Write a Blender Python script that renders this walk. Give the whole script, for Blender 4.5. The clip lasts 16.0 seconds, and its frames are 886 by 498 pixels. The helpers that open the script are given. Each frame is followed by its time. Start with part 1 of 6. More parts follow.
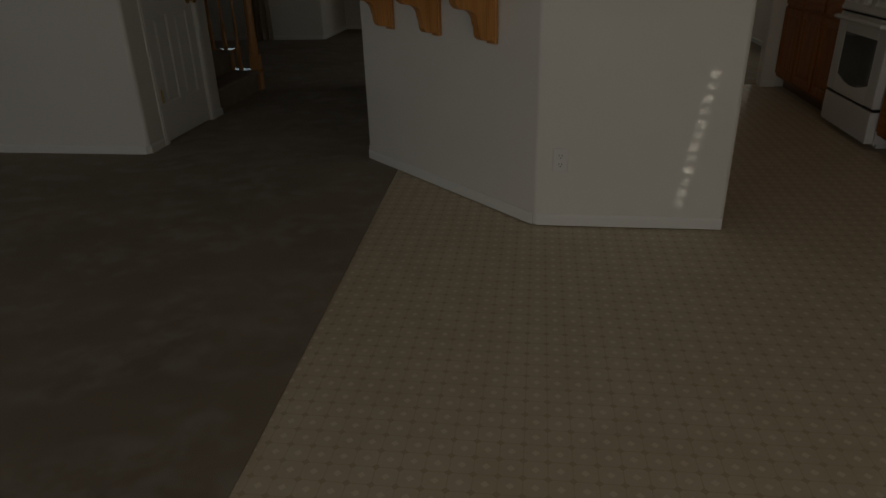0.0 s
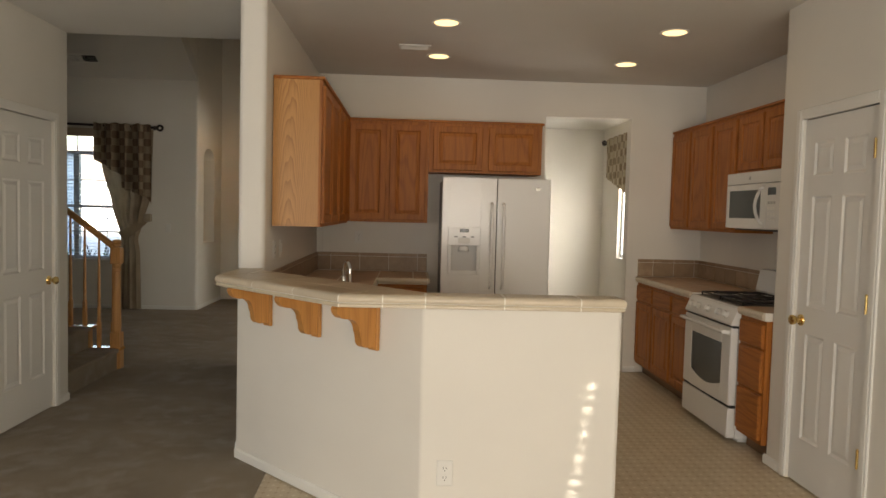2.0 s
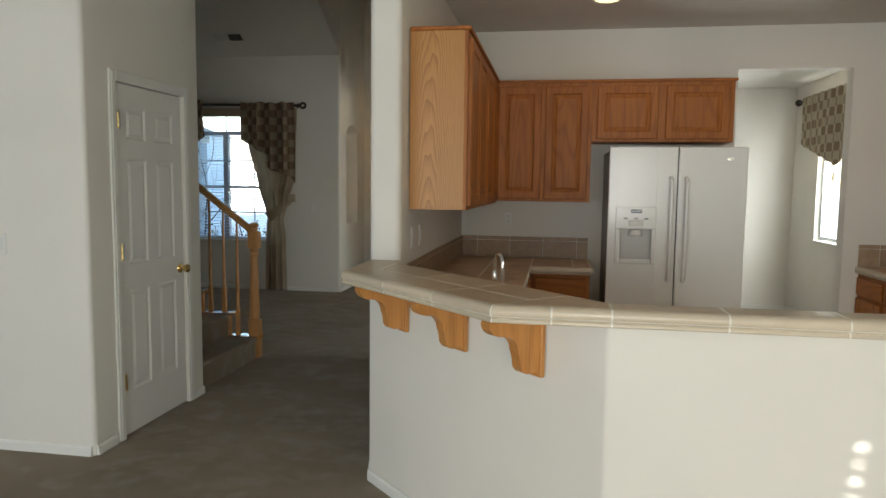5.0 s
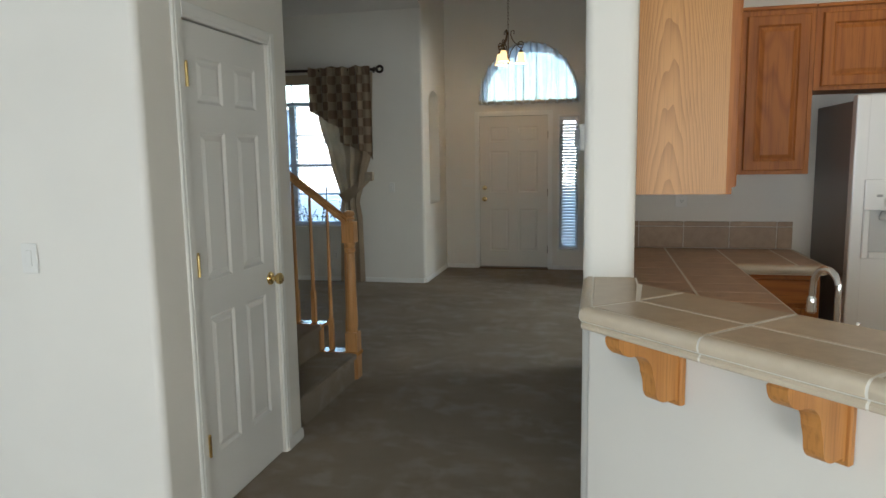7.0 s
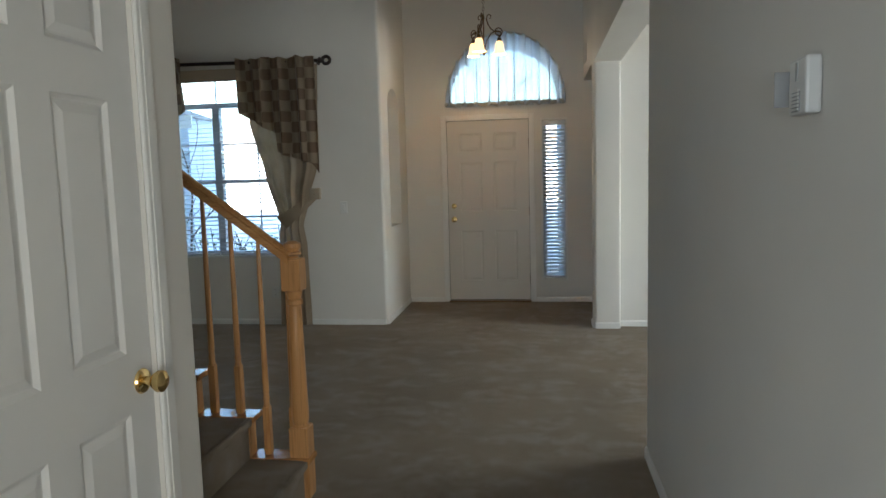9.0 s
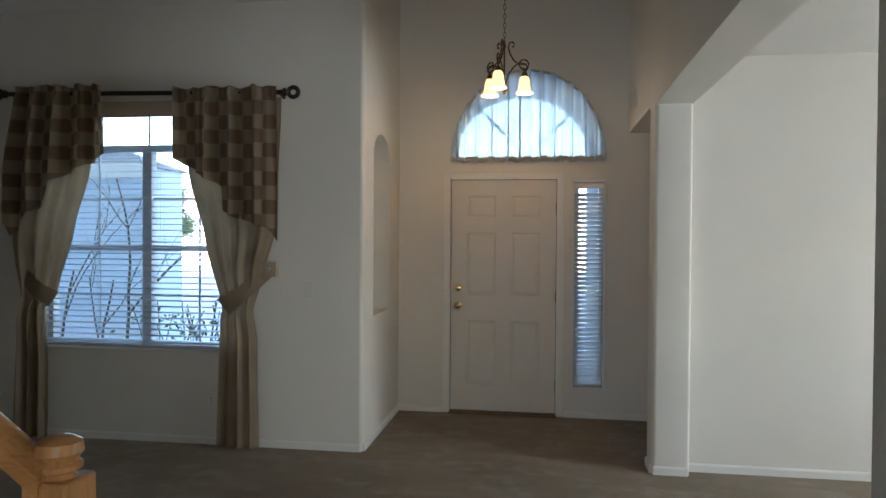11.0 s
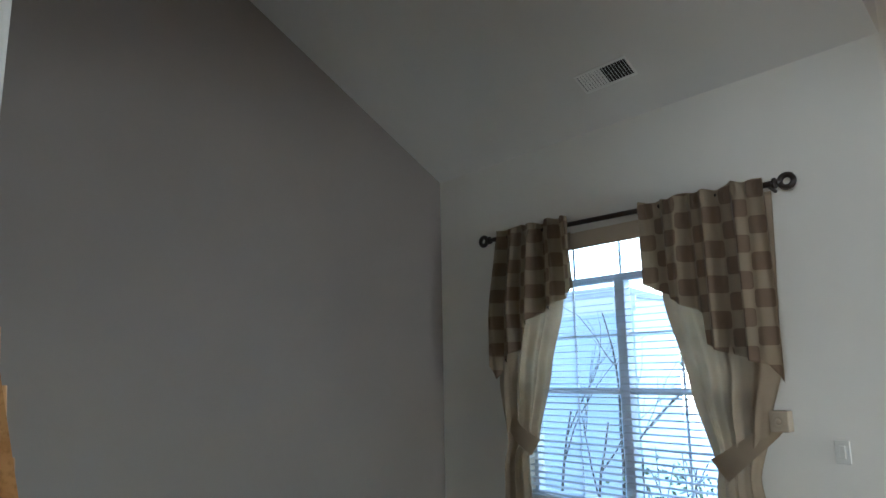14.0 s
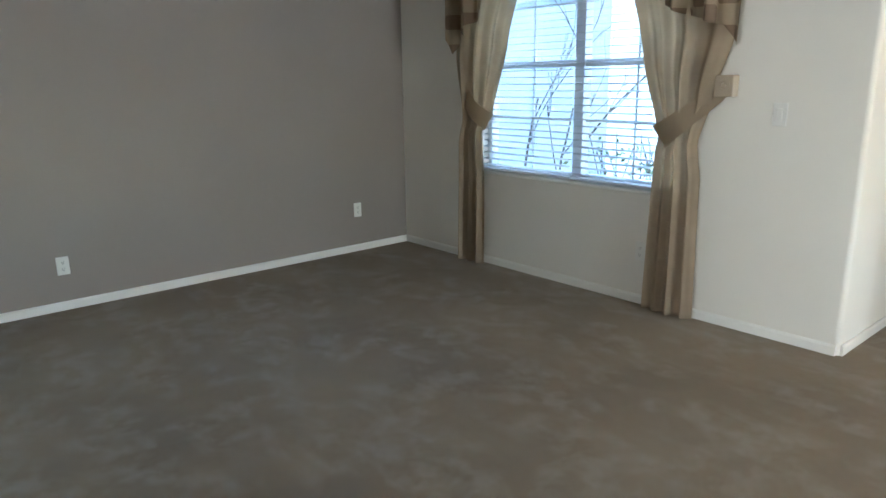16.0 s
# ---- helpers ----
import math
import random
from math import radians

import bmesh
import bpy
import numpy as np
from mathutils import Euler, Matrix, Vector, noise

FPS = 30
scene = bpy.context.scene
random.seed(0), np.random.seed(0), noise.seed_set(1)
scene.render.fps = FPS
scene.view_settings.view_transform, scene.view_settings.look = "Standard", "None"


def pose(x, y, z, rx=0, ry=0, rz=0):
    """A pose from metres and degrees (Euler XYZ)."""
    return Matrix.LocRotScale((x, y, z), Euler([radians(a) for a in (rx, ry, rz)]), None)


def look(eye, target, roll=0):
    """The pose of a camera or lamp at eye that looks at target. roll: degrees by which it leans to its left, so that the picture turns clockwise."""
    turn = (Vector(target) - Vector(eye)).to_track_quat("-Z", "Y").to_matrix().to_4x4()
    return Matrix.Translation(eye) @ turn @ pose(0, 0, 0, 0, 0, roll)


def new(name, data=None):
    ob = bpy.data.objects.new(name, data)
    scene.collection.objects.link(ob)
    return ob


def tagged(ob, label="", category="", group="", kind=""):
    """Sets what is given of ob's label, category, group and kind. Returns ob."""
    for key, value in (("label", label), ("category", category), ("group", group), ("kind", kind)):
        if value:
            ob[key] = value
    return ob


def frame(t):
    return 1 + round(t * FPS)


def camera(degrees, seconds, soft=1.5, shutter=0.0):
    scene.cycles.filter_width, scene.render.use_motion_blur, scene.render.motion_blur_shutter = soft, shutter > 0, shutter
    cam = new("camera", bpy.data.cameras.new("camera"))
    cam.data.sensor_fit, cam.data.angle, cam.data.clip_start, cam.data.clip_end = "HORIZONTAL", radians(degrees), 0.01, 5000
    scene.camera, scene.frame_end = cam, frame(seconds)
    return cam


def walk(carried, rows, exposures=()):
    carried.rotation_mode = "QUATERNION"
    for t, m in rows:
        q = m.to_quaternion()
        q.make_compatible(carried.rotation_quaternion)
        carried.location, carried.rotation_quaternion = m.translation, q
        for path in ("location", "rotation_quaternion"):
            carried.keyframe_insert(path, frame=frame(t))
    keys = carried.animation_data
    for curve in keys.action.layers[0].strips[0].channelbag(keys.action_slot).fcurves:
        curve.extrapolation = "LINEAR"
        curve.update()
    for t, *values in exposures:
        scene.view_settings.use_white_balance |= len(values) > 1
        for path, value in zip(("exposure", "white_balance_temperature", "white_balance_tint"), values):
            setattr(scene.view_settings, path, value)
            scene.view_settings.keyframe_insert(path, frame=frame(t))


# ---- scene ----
cam = camera(66.3, 16.0)
EXPOSURES = [
    (0.0, -0.2, 6500, 10),
    (0.1, 0.1, 6600, 10),
    (0.3, 0.9, 6900, 12),
    (0.5, 1.4, 7300, 13),
    (1.0, 2.2, 7400, 13),
    (1.5, 2.45, 7300, 13),
    (2.0, 2.55, 7150, 12),
    (3.5, 2.5, 6500, 8),
    (5.0, 2.65, 6100, 5),
    (8.0, 3.15, 5700, 4),
    (10.8, 3.05, 5700, 8),
    (11.5, 3.05, 5600, 8),
    (12.0, 3.0, 5350, 10),
    (12.5, 3.03, 5350, 14),
    (13.0, 3.35, 5300, 8),
    (14.5, 4.0, 5400, 6),
    (15.5, 4.05, 5350, 8),
    (16.0, 4.47, 5650, 6),
]
PATH = [
    (0, (0.267, 0.525, 1.293), (0.009, 2.326, 0.462), -1.6),
    (0.3, (0.254, 0.602, 1.404), (0.054, 2.507, 0.831), -2.6),
    (0.5, (0.203, 0.652, 1.435), (0.061, 2.607, 1.035), -0.7),
    (1, (0.222, 0.67, 1.483), (0.105, 2.661, 1.343), 1.4),
    (1.5, (0.187, 0.685, 1.484), (0.169, 2.68, 1.35), 0.5),
    (2, (0.213, 0.696, 1.487), (0.31, 2.691, 1.38), 1.5),
    (2.5, (0.221, 0.773, 1.502), (0.216, 2.772, 1.419), -0.5),
    (3, (0.187, 0.897, 1.494), (0.211, 2.896, 1.41), 0.5),
    (3.5, (0.148, 1.047, 1.502), (0.055, 3.042, 1.402), 0.1),
    (4, (0.236, 1.235, 1.517), (0.029, 3.224, 1.462), 1.4),
    (4.5, (0.265, 1.352, 1.51), (0.06, 3.338, 1.404), -0.6),
    (5, (0.1, 1.488, 1.502), (-0.221, 3.453, 1.316), 0.7),
    (5.2, (0.005, 1.588, 1.489), (-0.379, 3.54, 1.29), -0.4),
    (7.3, (-0.854, 2.826, 1.509), (-1.308, 4.756, 1.244), -1.1),
    (7.5, (-0.899, 2.984, 1.503), (-1.333, 4.92, 1.249), -1.9),
    (8, (-1.025, 3.34, 1.507), (-1.435, 5.281, 1.259), 0.3),
    (8.5, (-1.188, 3.722, 1.507), (-1.509, 5.68, 1.254), -0.7),
    (8.7, (-1.272, 3.856, 1.425), (-1.554, 5.822, 1.189), -1.7),
    (10.8, (-1.504, 5.669, 1.519), (-1.79, 7.648, 1.46), 0.2),
    (11, (-1.563, 5.82, 1.529), (-1.853, 7.798, 1.501), 0.4),
    (11.5, (-1.642, 6.143, 1.573), (-2.008, 8.109, 1.599), -1.5),
    (12, (-1.669, 6.42, 1.567), (-2.324, 8.308, 1.653), -0.5),
    (12.5, (-1.742, 6.598, 1.587), (-2.702, 8.349, 1.684), -1.3),
    (13, (-1.858, 6.716, 1.619), (-3.015, 8.344, 1.718), -1.3),
    (13.5, (-1.852, 6.777, 1.608), (-3.202, 8.24, 1.799), -1.8),
    (14, (-1.837, 6.758, 1.59), (-3.337, 8.031, 1.948), -1.0),
    (14.5, (-1.698, 6.842, 1.489), (-3.319, 7.982, 1.757), 1.8),
    (15, (-1.679, 6.871, 1.446), (-3.302, 8.038, 1.362), 1.2),
    (15.5, (-1.671, 6.891, 1.383), (-3.249, 8.084, 1.089), 1.2),
    (16, (-1.729, 7.019, 1.356), (-3.202, 8.282, 0.872), -0.8),
]
walk(cam, [(t, look(eye, target, roll)) for t, eye, target, roll in PATH], EXPOSURES)

# ---- light ----
SUN_AZ, SUN_EL = radians(8.5), radians(13.0)
world = bpy.data.worlds.new("world")
scene.world = world
world.use_nodes = True
wn = world.node_tree
sky = wn.nodes.new("ShaderNodeTexSky")
sky.sky_type = "NISHITA"
sky.sun_disc = False
sky.sun_elevation = SUN_EL
sky.sun_rotation = radians(180) - SUN_AZ
wn.links.new(sky.outputs[0], wn.nodes["Background"].inputs[0])
wn.nodes["Background"].inputs[1].default_value = 0.15

to_sun = Vector((math.sin(SUN_AZ) * math.cos(SUN_EL), -math.cos(SUN_AZ) * math.cos(SUN_EL), math.sin(SUN_EL)))
sun_data = bpy.data.lights.new("sun", "SUN")
sun_data.energy, sun_data.angle, sun_data.color = 4.6, radians(0.36), (1.0, 0.93, 0.82)
sun = new("sun", sun_data)
sun.matrix_world = look(to_sun * 50, (0, 0, 0))


def window_lamp(eye, target, width, height, watts, colour):
    data = bpy.data.lights.new("window_light", "AREA")
    data.shape, data.size, data.size_y, data.energy, data.color = "RECTANGLE", width, height, watts, colour
    ob = new("window_light", data)
    ob.matrix_world = look(eye, target)
    return ob


window_lamp((0.75, -2.02, 1.15), (0.75, 5, 1.15), 2.3, 2.0, 19, (1.0, 0.96, 0.89))
window_lamp((-3.2, -2.02, 1.3), (-3.2, 5, 1.2), 2.2, 1.6, 14, (0.86, 0.93, 1.0))
window_lamp((3.15, 8.93, 1.7), (0, 8.93, 1.6), 1.5, 1.5, 16, (1.0, 0.98, 0.91))


# ---- materials ----
def mat_base(name, colour, rough=0.6, metal=0.0, spec=0.5):
    m = bpy.data.materials.new(name)
    m.use_nodes = True
    b = m.node_tree.nodes["Principled BSDF"]
    b.inputs["Base Color"].default_value = (*colour, 1)
    b.inputs["Roughness"].default_value = rough
    b.inputs["Metallic"].default_value = metal
    b.inputs["Specular IOR Level"].default_value = spec
    return m, m.node_tree, b


def node(nt, kind, **vals):
    n = nt.nodes.new(kind)
    for k, v in vals.items():
        n.inputs[k.replace("_", " ")].default_value = v
    return n


def mix(nt, a, b, fac):
    n = nt.nodes.new("ShaderNodeMix")
    n.data_type = "RGBA"
    for sock, v in ((n.inputs["A"], a), (n.inputs["B"], b)):
        if isinstance(v, tuple):
            sock.default_value = (*v, 1)
        else:
            nt.links.new(v, sock)
    if isinstance(fac, float):
        n.inputs["Factor"].default_value = fac
    else:
        nt.links.new(fac, n.inputs["Factor"])
    return n.outputs["Result"]


def ramp(nt, src, lo, hi):
    n = nt.nodes.new("ShaderNodeMapRange")
    n.inputs["From Min"].default_value, n.inputs["From Max"].default_value = lo, hi
    nt.links.new(src, n.inputs["Value"])
    return n.outputs["Result"]


def coords(nt, scale=(1, 1, 1), kind="Object", rot=(0, 0, 0)):
    if kind == "World":
        src = nt.nodes.new("ShaderNodeNewGeometry").outputs["Position"]
    else:
        src = nt.nodes.new("ShaderNodeTexCoord").outputs[kind]
    mp = nt.nodes.new("ShaderNodeMapping")
    mp.inputs["Scale"].default_value = scale
    mp.inputs["Rotation"].default_value = rot
    nt.links.new(src, mp.inputs["Vector"])
    return mp.outputs[0]


def noise_tex(nt, vec, scale, detail=3.0, rough=0.5):
    n = node(nt, "ShaderNodeTexNoise", Scale=scale, Detail=detail, Roughness=rough)
    nt.links.new(vec, n.inputs["Vector"])
    return n.outputs["Fac"]


def bump(nt, b, src, strength, dist=0.002):
    n = node(nt, "ShaderNodeBump", Strength=strength, Distance=dist)
    nt.links.new(src, n.inputs["Height"])
    nt.links.new(n.outputs[0], b.inputs["Normal"])


def paint(name, colour, rough=0.55, fine=110.0, strength=0.18, spread=0.06):
    m, nt, b = mat_base(name, colour, rough)
    v = coords(nt, kind="World")
    dark = tuple(c * (1 - spread) for c in colour)
    f = ramp(nt, noise_tex(nt, v, 1.3, 4.0), 0.35, 0.7)
    nt.links.new(mix(nt, colour, dark, f), b.inputs["Base Color"])
    bump(nt, b, noise_tex(nt, v, fine, 2.0), strength, 0.0015)
    rr = nt.nodes.new("ShaderNodeMapRange")
    rr.inputs["To Min"].default_value, rr.inputs["To Max"].default_value = rough - 0.07, rough + 0.07
    nt.links.new(noise_tex(nt, v, 3.0), rr.inputs["Value"])
    nt.links.new(rr.outputs["Result"], b.inputs["Roughness"])
    b.inputs["Specular IOR Level"].default_value = min(0.5, 0.65 - 0.6 * rough)
    return m


def wood(name, light, dark, axis="z", rough=0.38, count=26.0, stretch=None):
    m, nt, b = mat_base(name, light, rough)
    sc = {"z": (5.5, 5.5, 0.65), "x": (0.65, 5.5, 5.5), "y": (5.5, 0.65, 5.5)}[axis]
    v = coords(nt, stretch or sc)
    info = nt.nodes.new("ShaderNodeObjectInfo")
    shift = nt.nodes.new("ShaderNodeVectorMath")
    shift.operation = "ADD"
    mul = nt.nodes.new("ShaderNodeVectorMath")
    mul.operation = "SCALE"
    mul.inputs["Scale"].default_value = 7.0
    cmb = nt.nodes.new("ShaderNodeCombineXYZ")
    for k in "XYZ":
        nt.links.new(info.outputs["Random"], cmb.inputs[k])
    nt.links.new(cmb.outputs[0], mul.inputs[0])
    nt.links.new(v, shift.inputs[0])
    nt.links.new(mul.outputs[0], shift.inputs[1])
    v = shift.outputs[0]
    n1 = noise_tex(nt, v, 0.55, 2.0, 0.4)
    rings = nt.nodes.new("ShaderNodeMath")
    rings.operation = "MULTIPLY"
    rings.inputs[1].default_value = count
    nt.links.new(n1, rings.inputs[0])
    fr = nt.nodes.new("ShaderNodeMath")
    fr.operation = "PINGPONG"
    fr.inputs[1].default_value = 1.0
    nt.links.new(rings.outputs[0], fr.inputs[0])
    c = mix(nt, light, dark, ramp(nt, fr.outputs[0], 0.45, 1.45))
    b.inputs["Specular IOR Level"].default_value = 0.35
    sc2 = {"z": (130, 130, 5), "x": (5, 130, 130), "y": (130, 5, 130)}[axis]
    pores = ramp(nt, noise_tex(nt, coords(nt, sc2), 1.0, 3.0), 0.5, 0.72)
    deep = tuple(c2 * 0.6 for c2 in dark)
    c2 = mix(nt, c, deep, ramp(nt, pores, 0.0, 2.2))
    nt.links.new(c2, b.inputs["Base Color"])
    bump(nt, b, pores, 0.12, 0.0006)
    return m


def cathedral_oak(name, light, dark):
    """Plain-sawn oak: nested arches down the middle, straight lines at the edges."""
    m, nt, b = mat_base(name, light, 0.42)
    v = coords(nt)
    sep = nt.nodes.new("ShaderNodeSeparateXYZ")
    nt.links.new(v, sep.inputs[0])

    def m2(op, x, y):
        n = nt.nodes.new("ShaderNodeMath")
        n.operation = op
        for sock, val in zip(n.inputs, (x, y)):
            if isinstance(val, float):
                sock.default_value = val
            else:
                nt.links.new(val, sock)
        return n.outputs[0]

    wob = noise_tex(nt, coords(nt, (3.0, 3.0, 1.3)), 1.0, 2.0, 0.5)
    u = m2("ADD", m2("SUBTRACT", sep.outputs["Y"], 0.19), m2("MULTIPLY", m2("SUBTRACT", wob, 0.5), 0.10))
    par = m2("MULTIPLY", m2("MULTIPLY", u, u), 70.0)
    val = m2("ADD", m2("ADD", par, m2("MULTIPLY", sep.outputs["Z"], 0.9)), m2("MULTIPLY", noise_tex(nt, coords(nt, (7, 7, 1.2)), 1.0, 3.0), 0.55))
    fr = m2("FRACT", m2("MULTIPLY", val, 9.0), 0.0)
    streak = noise_tex(nt, coords(nt, (90, 90, 3)), 1.0, 3.0)
    lines = m2("MULTIPLY", m2("POWER", fr, 2.2), m2("ADD", 0.35, m2("MULTIPLY", streak, 0.9)))
    c = mix(nt, light, dark, lines)
    pores = ramp(nt, noise_tex(nt, coords(nt, (210, 210, 7)), 1.0, 3.0), 0.52, 0.75)
    c = mix(nt, c, tuple(x * 0.6 for x in dark), ramp(nt, pores, 0.0, 2.4))
    nt.links.new(c, b.inputs["Base Color"])
    bump(nt, b, pores, 0.12, 0.0006)
    return m


WALL = paint("wall_paint", (0.77, 0.742, 0.682), 0.66)
CEIL = paint("ceiling_paint", (0.72, 0.70, 0.66), 0.8, 60.0, 0.3)
TAUPE = paint("taupe_paint", (0.300, 0.263, 0.234), 0.68)
TRIM = paint("white_trim_paint", (0.80, 0.79, 0.75), 0.35, 200.0, 0.03, 0.03)
DOOR = paint("white_door_paint", (0.78, 0.77, 0.735), 0.35, 160.0, 0.06, 0.03)
OAK = wood("honey_oak", (0.39, 0.135, 0.024), (0.225, 0.067, 0.011), "z", 0.5, 40.0)
OAK_X = wood("honey_oak_level", (0.39, 0.135, 0.024), (0.225, 0.067, 0.011), "x", 0.5, 40.0)
OAK_LIGHT = cathedral_oak("light_oak_panel", (0.52, 0.255, 0.070), (0.31, 0.128, 0.028))
OAK_BRACKET = wood("bracket_oak", (0.54, 0.25, 0.070), (0.40, 0.165, 0.042), "z", 0.4)
OAK_RAIL = wood("stair_oak", (0.52, 0.27, 0.10), (0.33, 0.15, 0.05), "z", 0.3)
WHITE_APPL = mat_base("white_enamel", (0.74, 0.735, 0.715), 0.16)[0]
FRIDGE_MAT = mat_base("bisque_enamel", (0.86, 0.855, 0.835), 0.17)[0]
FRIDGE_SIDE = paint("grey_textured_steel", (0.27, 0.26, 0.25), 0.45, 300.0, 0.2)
# Near-black colour standing in for the shade inside gaps, slots and vents.
DARK = mat_base("gap_shade_black", (0.012, 0.012, 0.012), 0.6)[0]
BLACK = mat_base("black_iron", (0.015, 0.015, 0.016), 0.42)[0]
GLASS_DARK = mat_base("dark_oven_glass", (0.05, 0.055, 0.055), 0.06)[0]
CHROME = mat_base("chrome", (0.80, 0.80, 0.80), 0.10, 1.0)[0]
BRASS = mat_base("polished_brass", (0.76, 0.56, 0.24), 0.18, 1.0)[0]
BRONZE = mat_base("bronze", (0.16, 0.10, 0.05), 0.38, 0.8)[0]
ROD_MAT = mat_base("dark_rod_wood", (0.022, 0.013, 0.009), 0.4)[0]
PLASTIC = mat_base("white_plastic", (0.74, 0.73, 0.69), 0.35)[0]
GREY_PLASTIC = mat_base("grey_plastic", (0.35, 0.35, 0.34), 0.4)[0]
VINYL_WHITE = mat_base("white_vinyl_frame", (0.72, 0.74, 0.77), 0.35)[0]
SLAT = mat_base("white_blind_slat", (0.74, 0.75, 0.77), 0.4)[0]
GROUT = paint("pale_grout", (0.70, 0.65, 0.56), 0.8, 250.0, 0.2)


GROUT_WHITE = paint("white_grout", (0.82, 0.79, 0.72), 0.8, 250.0, 0.2)


def tile_mat(name, a, b_, rough=0.32):
    m, nt, b = mat_base(name, a, rough)
    v = coords(nt, kind="World")
    info = nt.nodes.new("ShaderNodeObjectInfo")
    c = mix(nt, a, b_, ramp(nt, noise_tex(nt, v, 16.0, 6.0, 0.65), 0.35, 0.68))
    darker = tuple(x * 0.84 for x in b_)
    c = mix(nt, c, darker, ramp(nt, info.outputs["Random"], 0.2, 1.6))
    nt.links.new(c, b.inputs["Base Color"])
    bump(nt, b, noise_tex(nt, v, 40.0, 3.0), 0.12, 0.001)
    return m


TILE = tile_mat("beige_tile", (0.56, 0.47, 0.34), (0.45, 0.36, 0.25))
TILE_EDGE = tile_mat("cream_edge_tile", (0.60, 0.52, 0.40), (0.55, 0.465, 0.345), 0.28)
TILE_SPLASH = tile_mat("brown_splash_tile", (0.42, 0.30, 0.195), (0.30, 0.205, 0.13), 0.4)


def carpet_mat():
    m, nt, b = mat_base("beige_carpet", (0.30, 0.24, 0.18), 0.97, spec=0.1)
    v = coords(nt, kind="World")
    v2 = coords(nt, (1.0, 1.9, 1.0), kind="World", rot=(0, 0, 0.75))
    base = mix(nt, (0.278, 0.219, 0.150), (0.212, 0.165, 0.110), ramp(nt, noise_tex(nt, v, 1.6, 4.0, 0.55), 0.35, 0.65))
    lay = ramp(nt, noise_tex(nt, v2, 2.2, 2.5, 0.5), 0.43, 0.54)
    spots = ramp(nt, noise_tex(nt, v, 7.5, 3.0, 0.6), 0.42, 0.62)
    mul = nt.nodes.new("ShaderNodeMath")
    mul.operation = "MULTIPLY"
    nt.links.new(lay, mul.inputs[0])
    nt.links.new(spots, mul.inputs[1])
    c = mix(nt, base, (0.35, 0.30, 0.242), ramp(nt, mul.outputs[0], 0.0, 1.6))
    fine = noise_tex(nt, v, 330.0, 2.0)
    c = mix(nt, c, (0.12, 0.09, 0.06), ramp(nt, fine, 0.5, 1.1))
    nt.links.new(c, b.inputs["Base Color"])
    b.inputs["Sheen Weight"].default_value = 0.2
    bump(nt, b, fine, 0.9, 0.007)
    return m


def vinyl_mat():
    m, nt, b = mat_base("patterned_vinyl", (0.55, 0.48, 0.36), 0.33)
    v = coords(nt, kind="World")
    sep = nt.nodes.new("ShaderNodeSeparateXYZ")
    nt.links.new(v, sep.inputs[0])

    def m2(op, x, y):
        n = nt.nodes.new("ShaderNodeMath")
        n.operation = op
        for sock, val in zip(n.inputs, (x, y)):
            if isinstance(val, float):
                sock.default_value = val
            else:
                nt.links.new(val, sock)
        return n.outputs[0]

    P = 0.066
    fx = m2("PINGPONG", sep.outputs["X"], P / 2)
    fy = m2("PINGPONG", sep.outputs["Y"], P / 2)
    near = m2("ADD", fx, fy)
    far_x = m2("SUBTRACT", P / 2, fx)
    far_y = m2("SUBTRACT", P / 2, fy)
    diamond = m2("LESS_THAN", near, 0.0125)
    d2 = m2("LESS_THAN", m2("ADD", far_x, far_y), 0.012)
    line = m2("LESS_THAN", m2("MINIMUM", fx, fy), 0.0018)
    base = mix(nt, (0.60, 0.51, 0.375), (0.54, 0.45, 0.32), ramp(nt, noise_tex(nt, v, 6.0, 4.0), 0.3, 0.7))
    c = mix(nt, base, (0.52, 0.42, 0.29), line)
    c = mix(nt, c, (0.46, 0.36, 0.235), diamond)
    c = mix(nt, c, (0.68, 0.60, 0.47), d2)
    nt.links.new(c, b.inputs["Base Color"])
    bump(nt, b, m2("ADD", line, diamond), 0.25, -0.0008)
    nt.links.new(ramp(nt, noise_tex(nt, v, 12.0), -1.4, 2.6), b.inputs["Roughness"])
    return m


CARPET, VINYL = carpet_mat(), vinyl_mat()


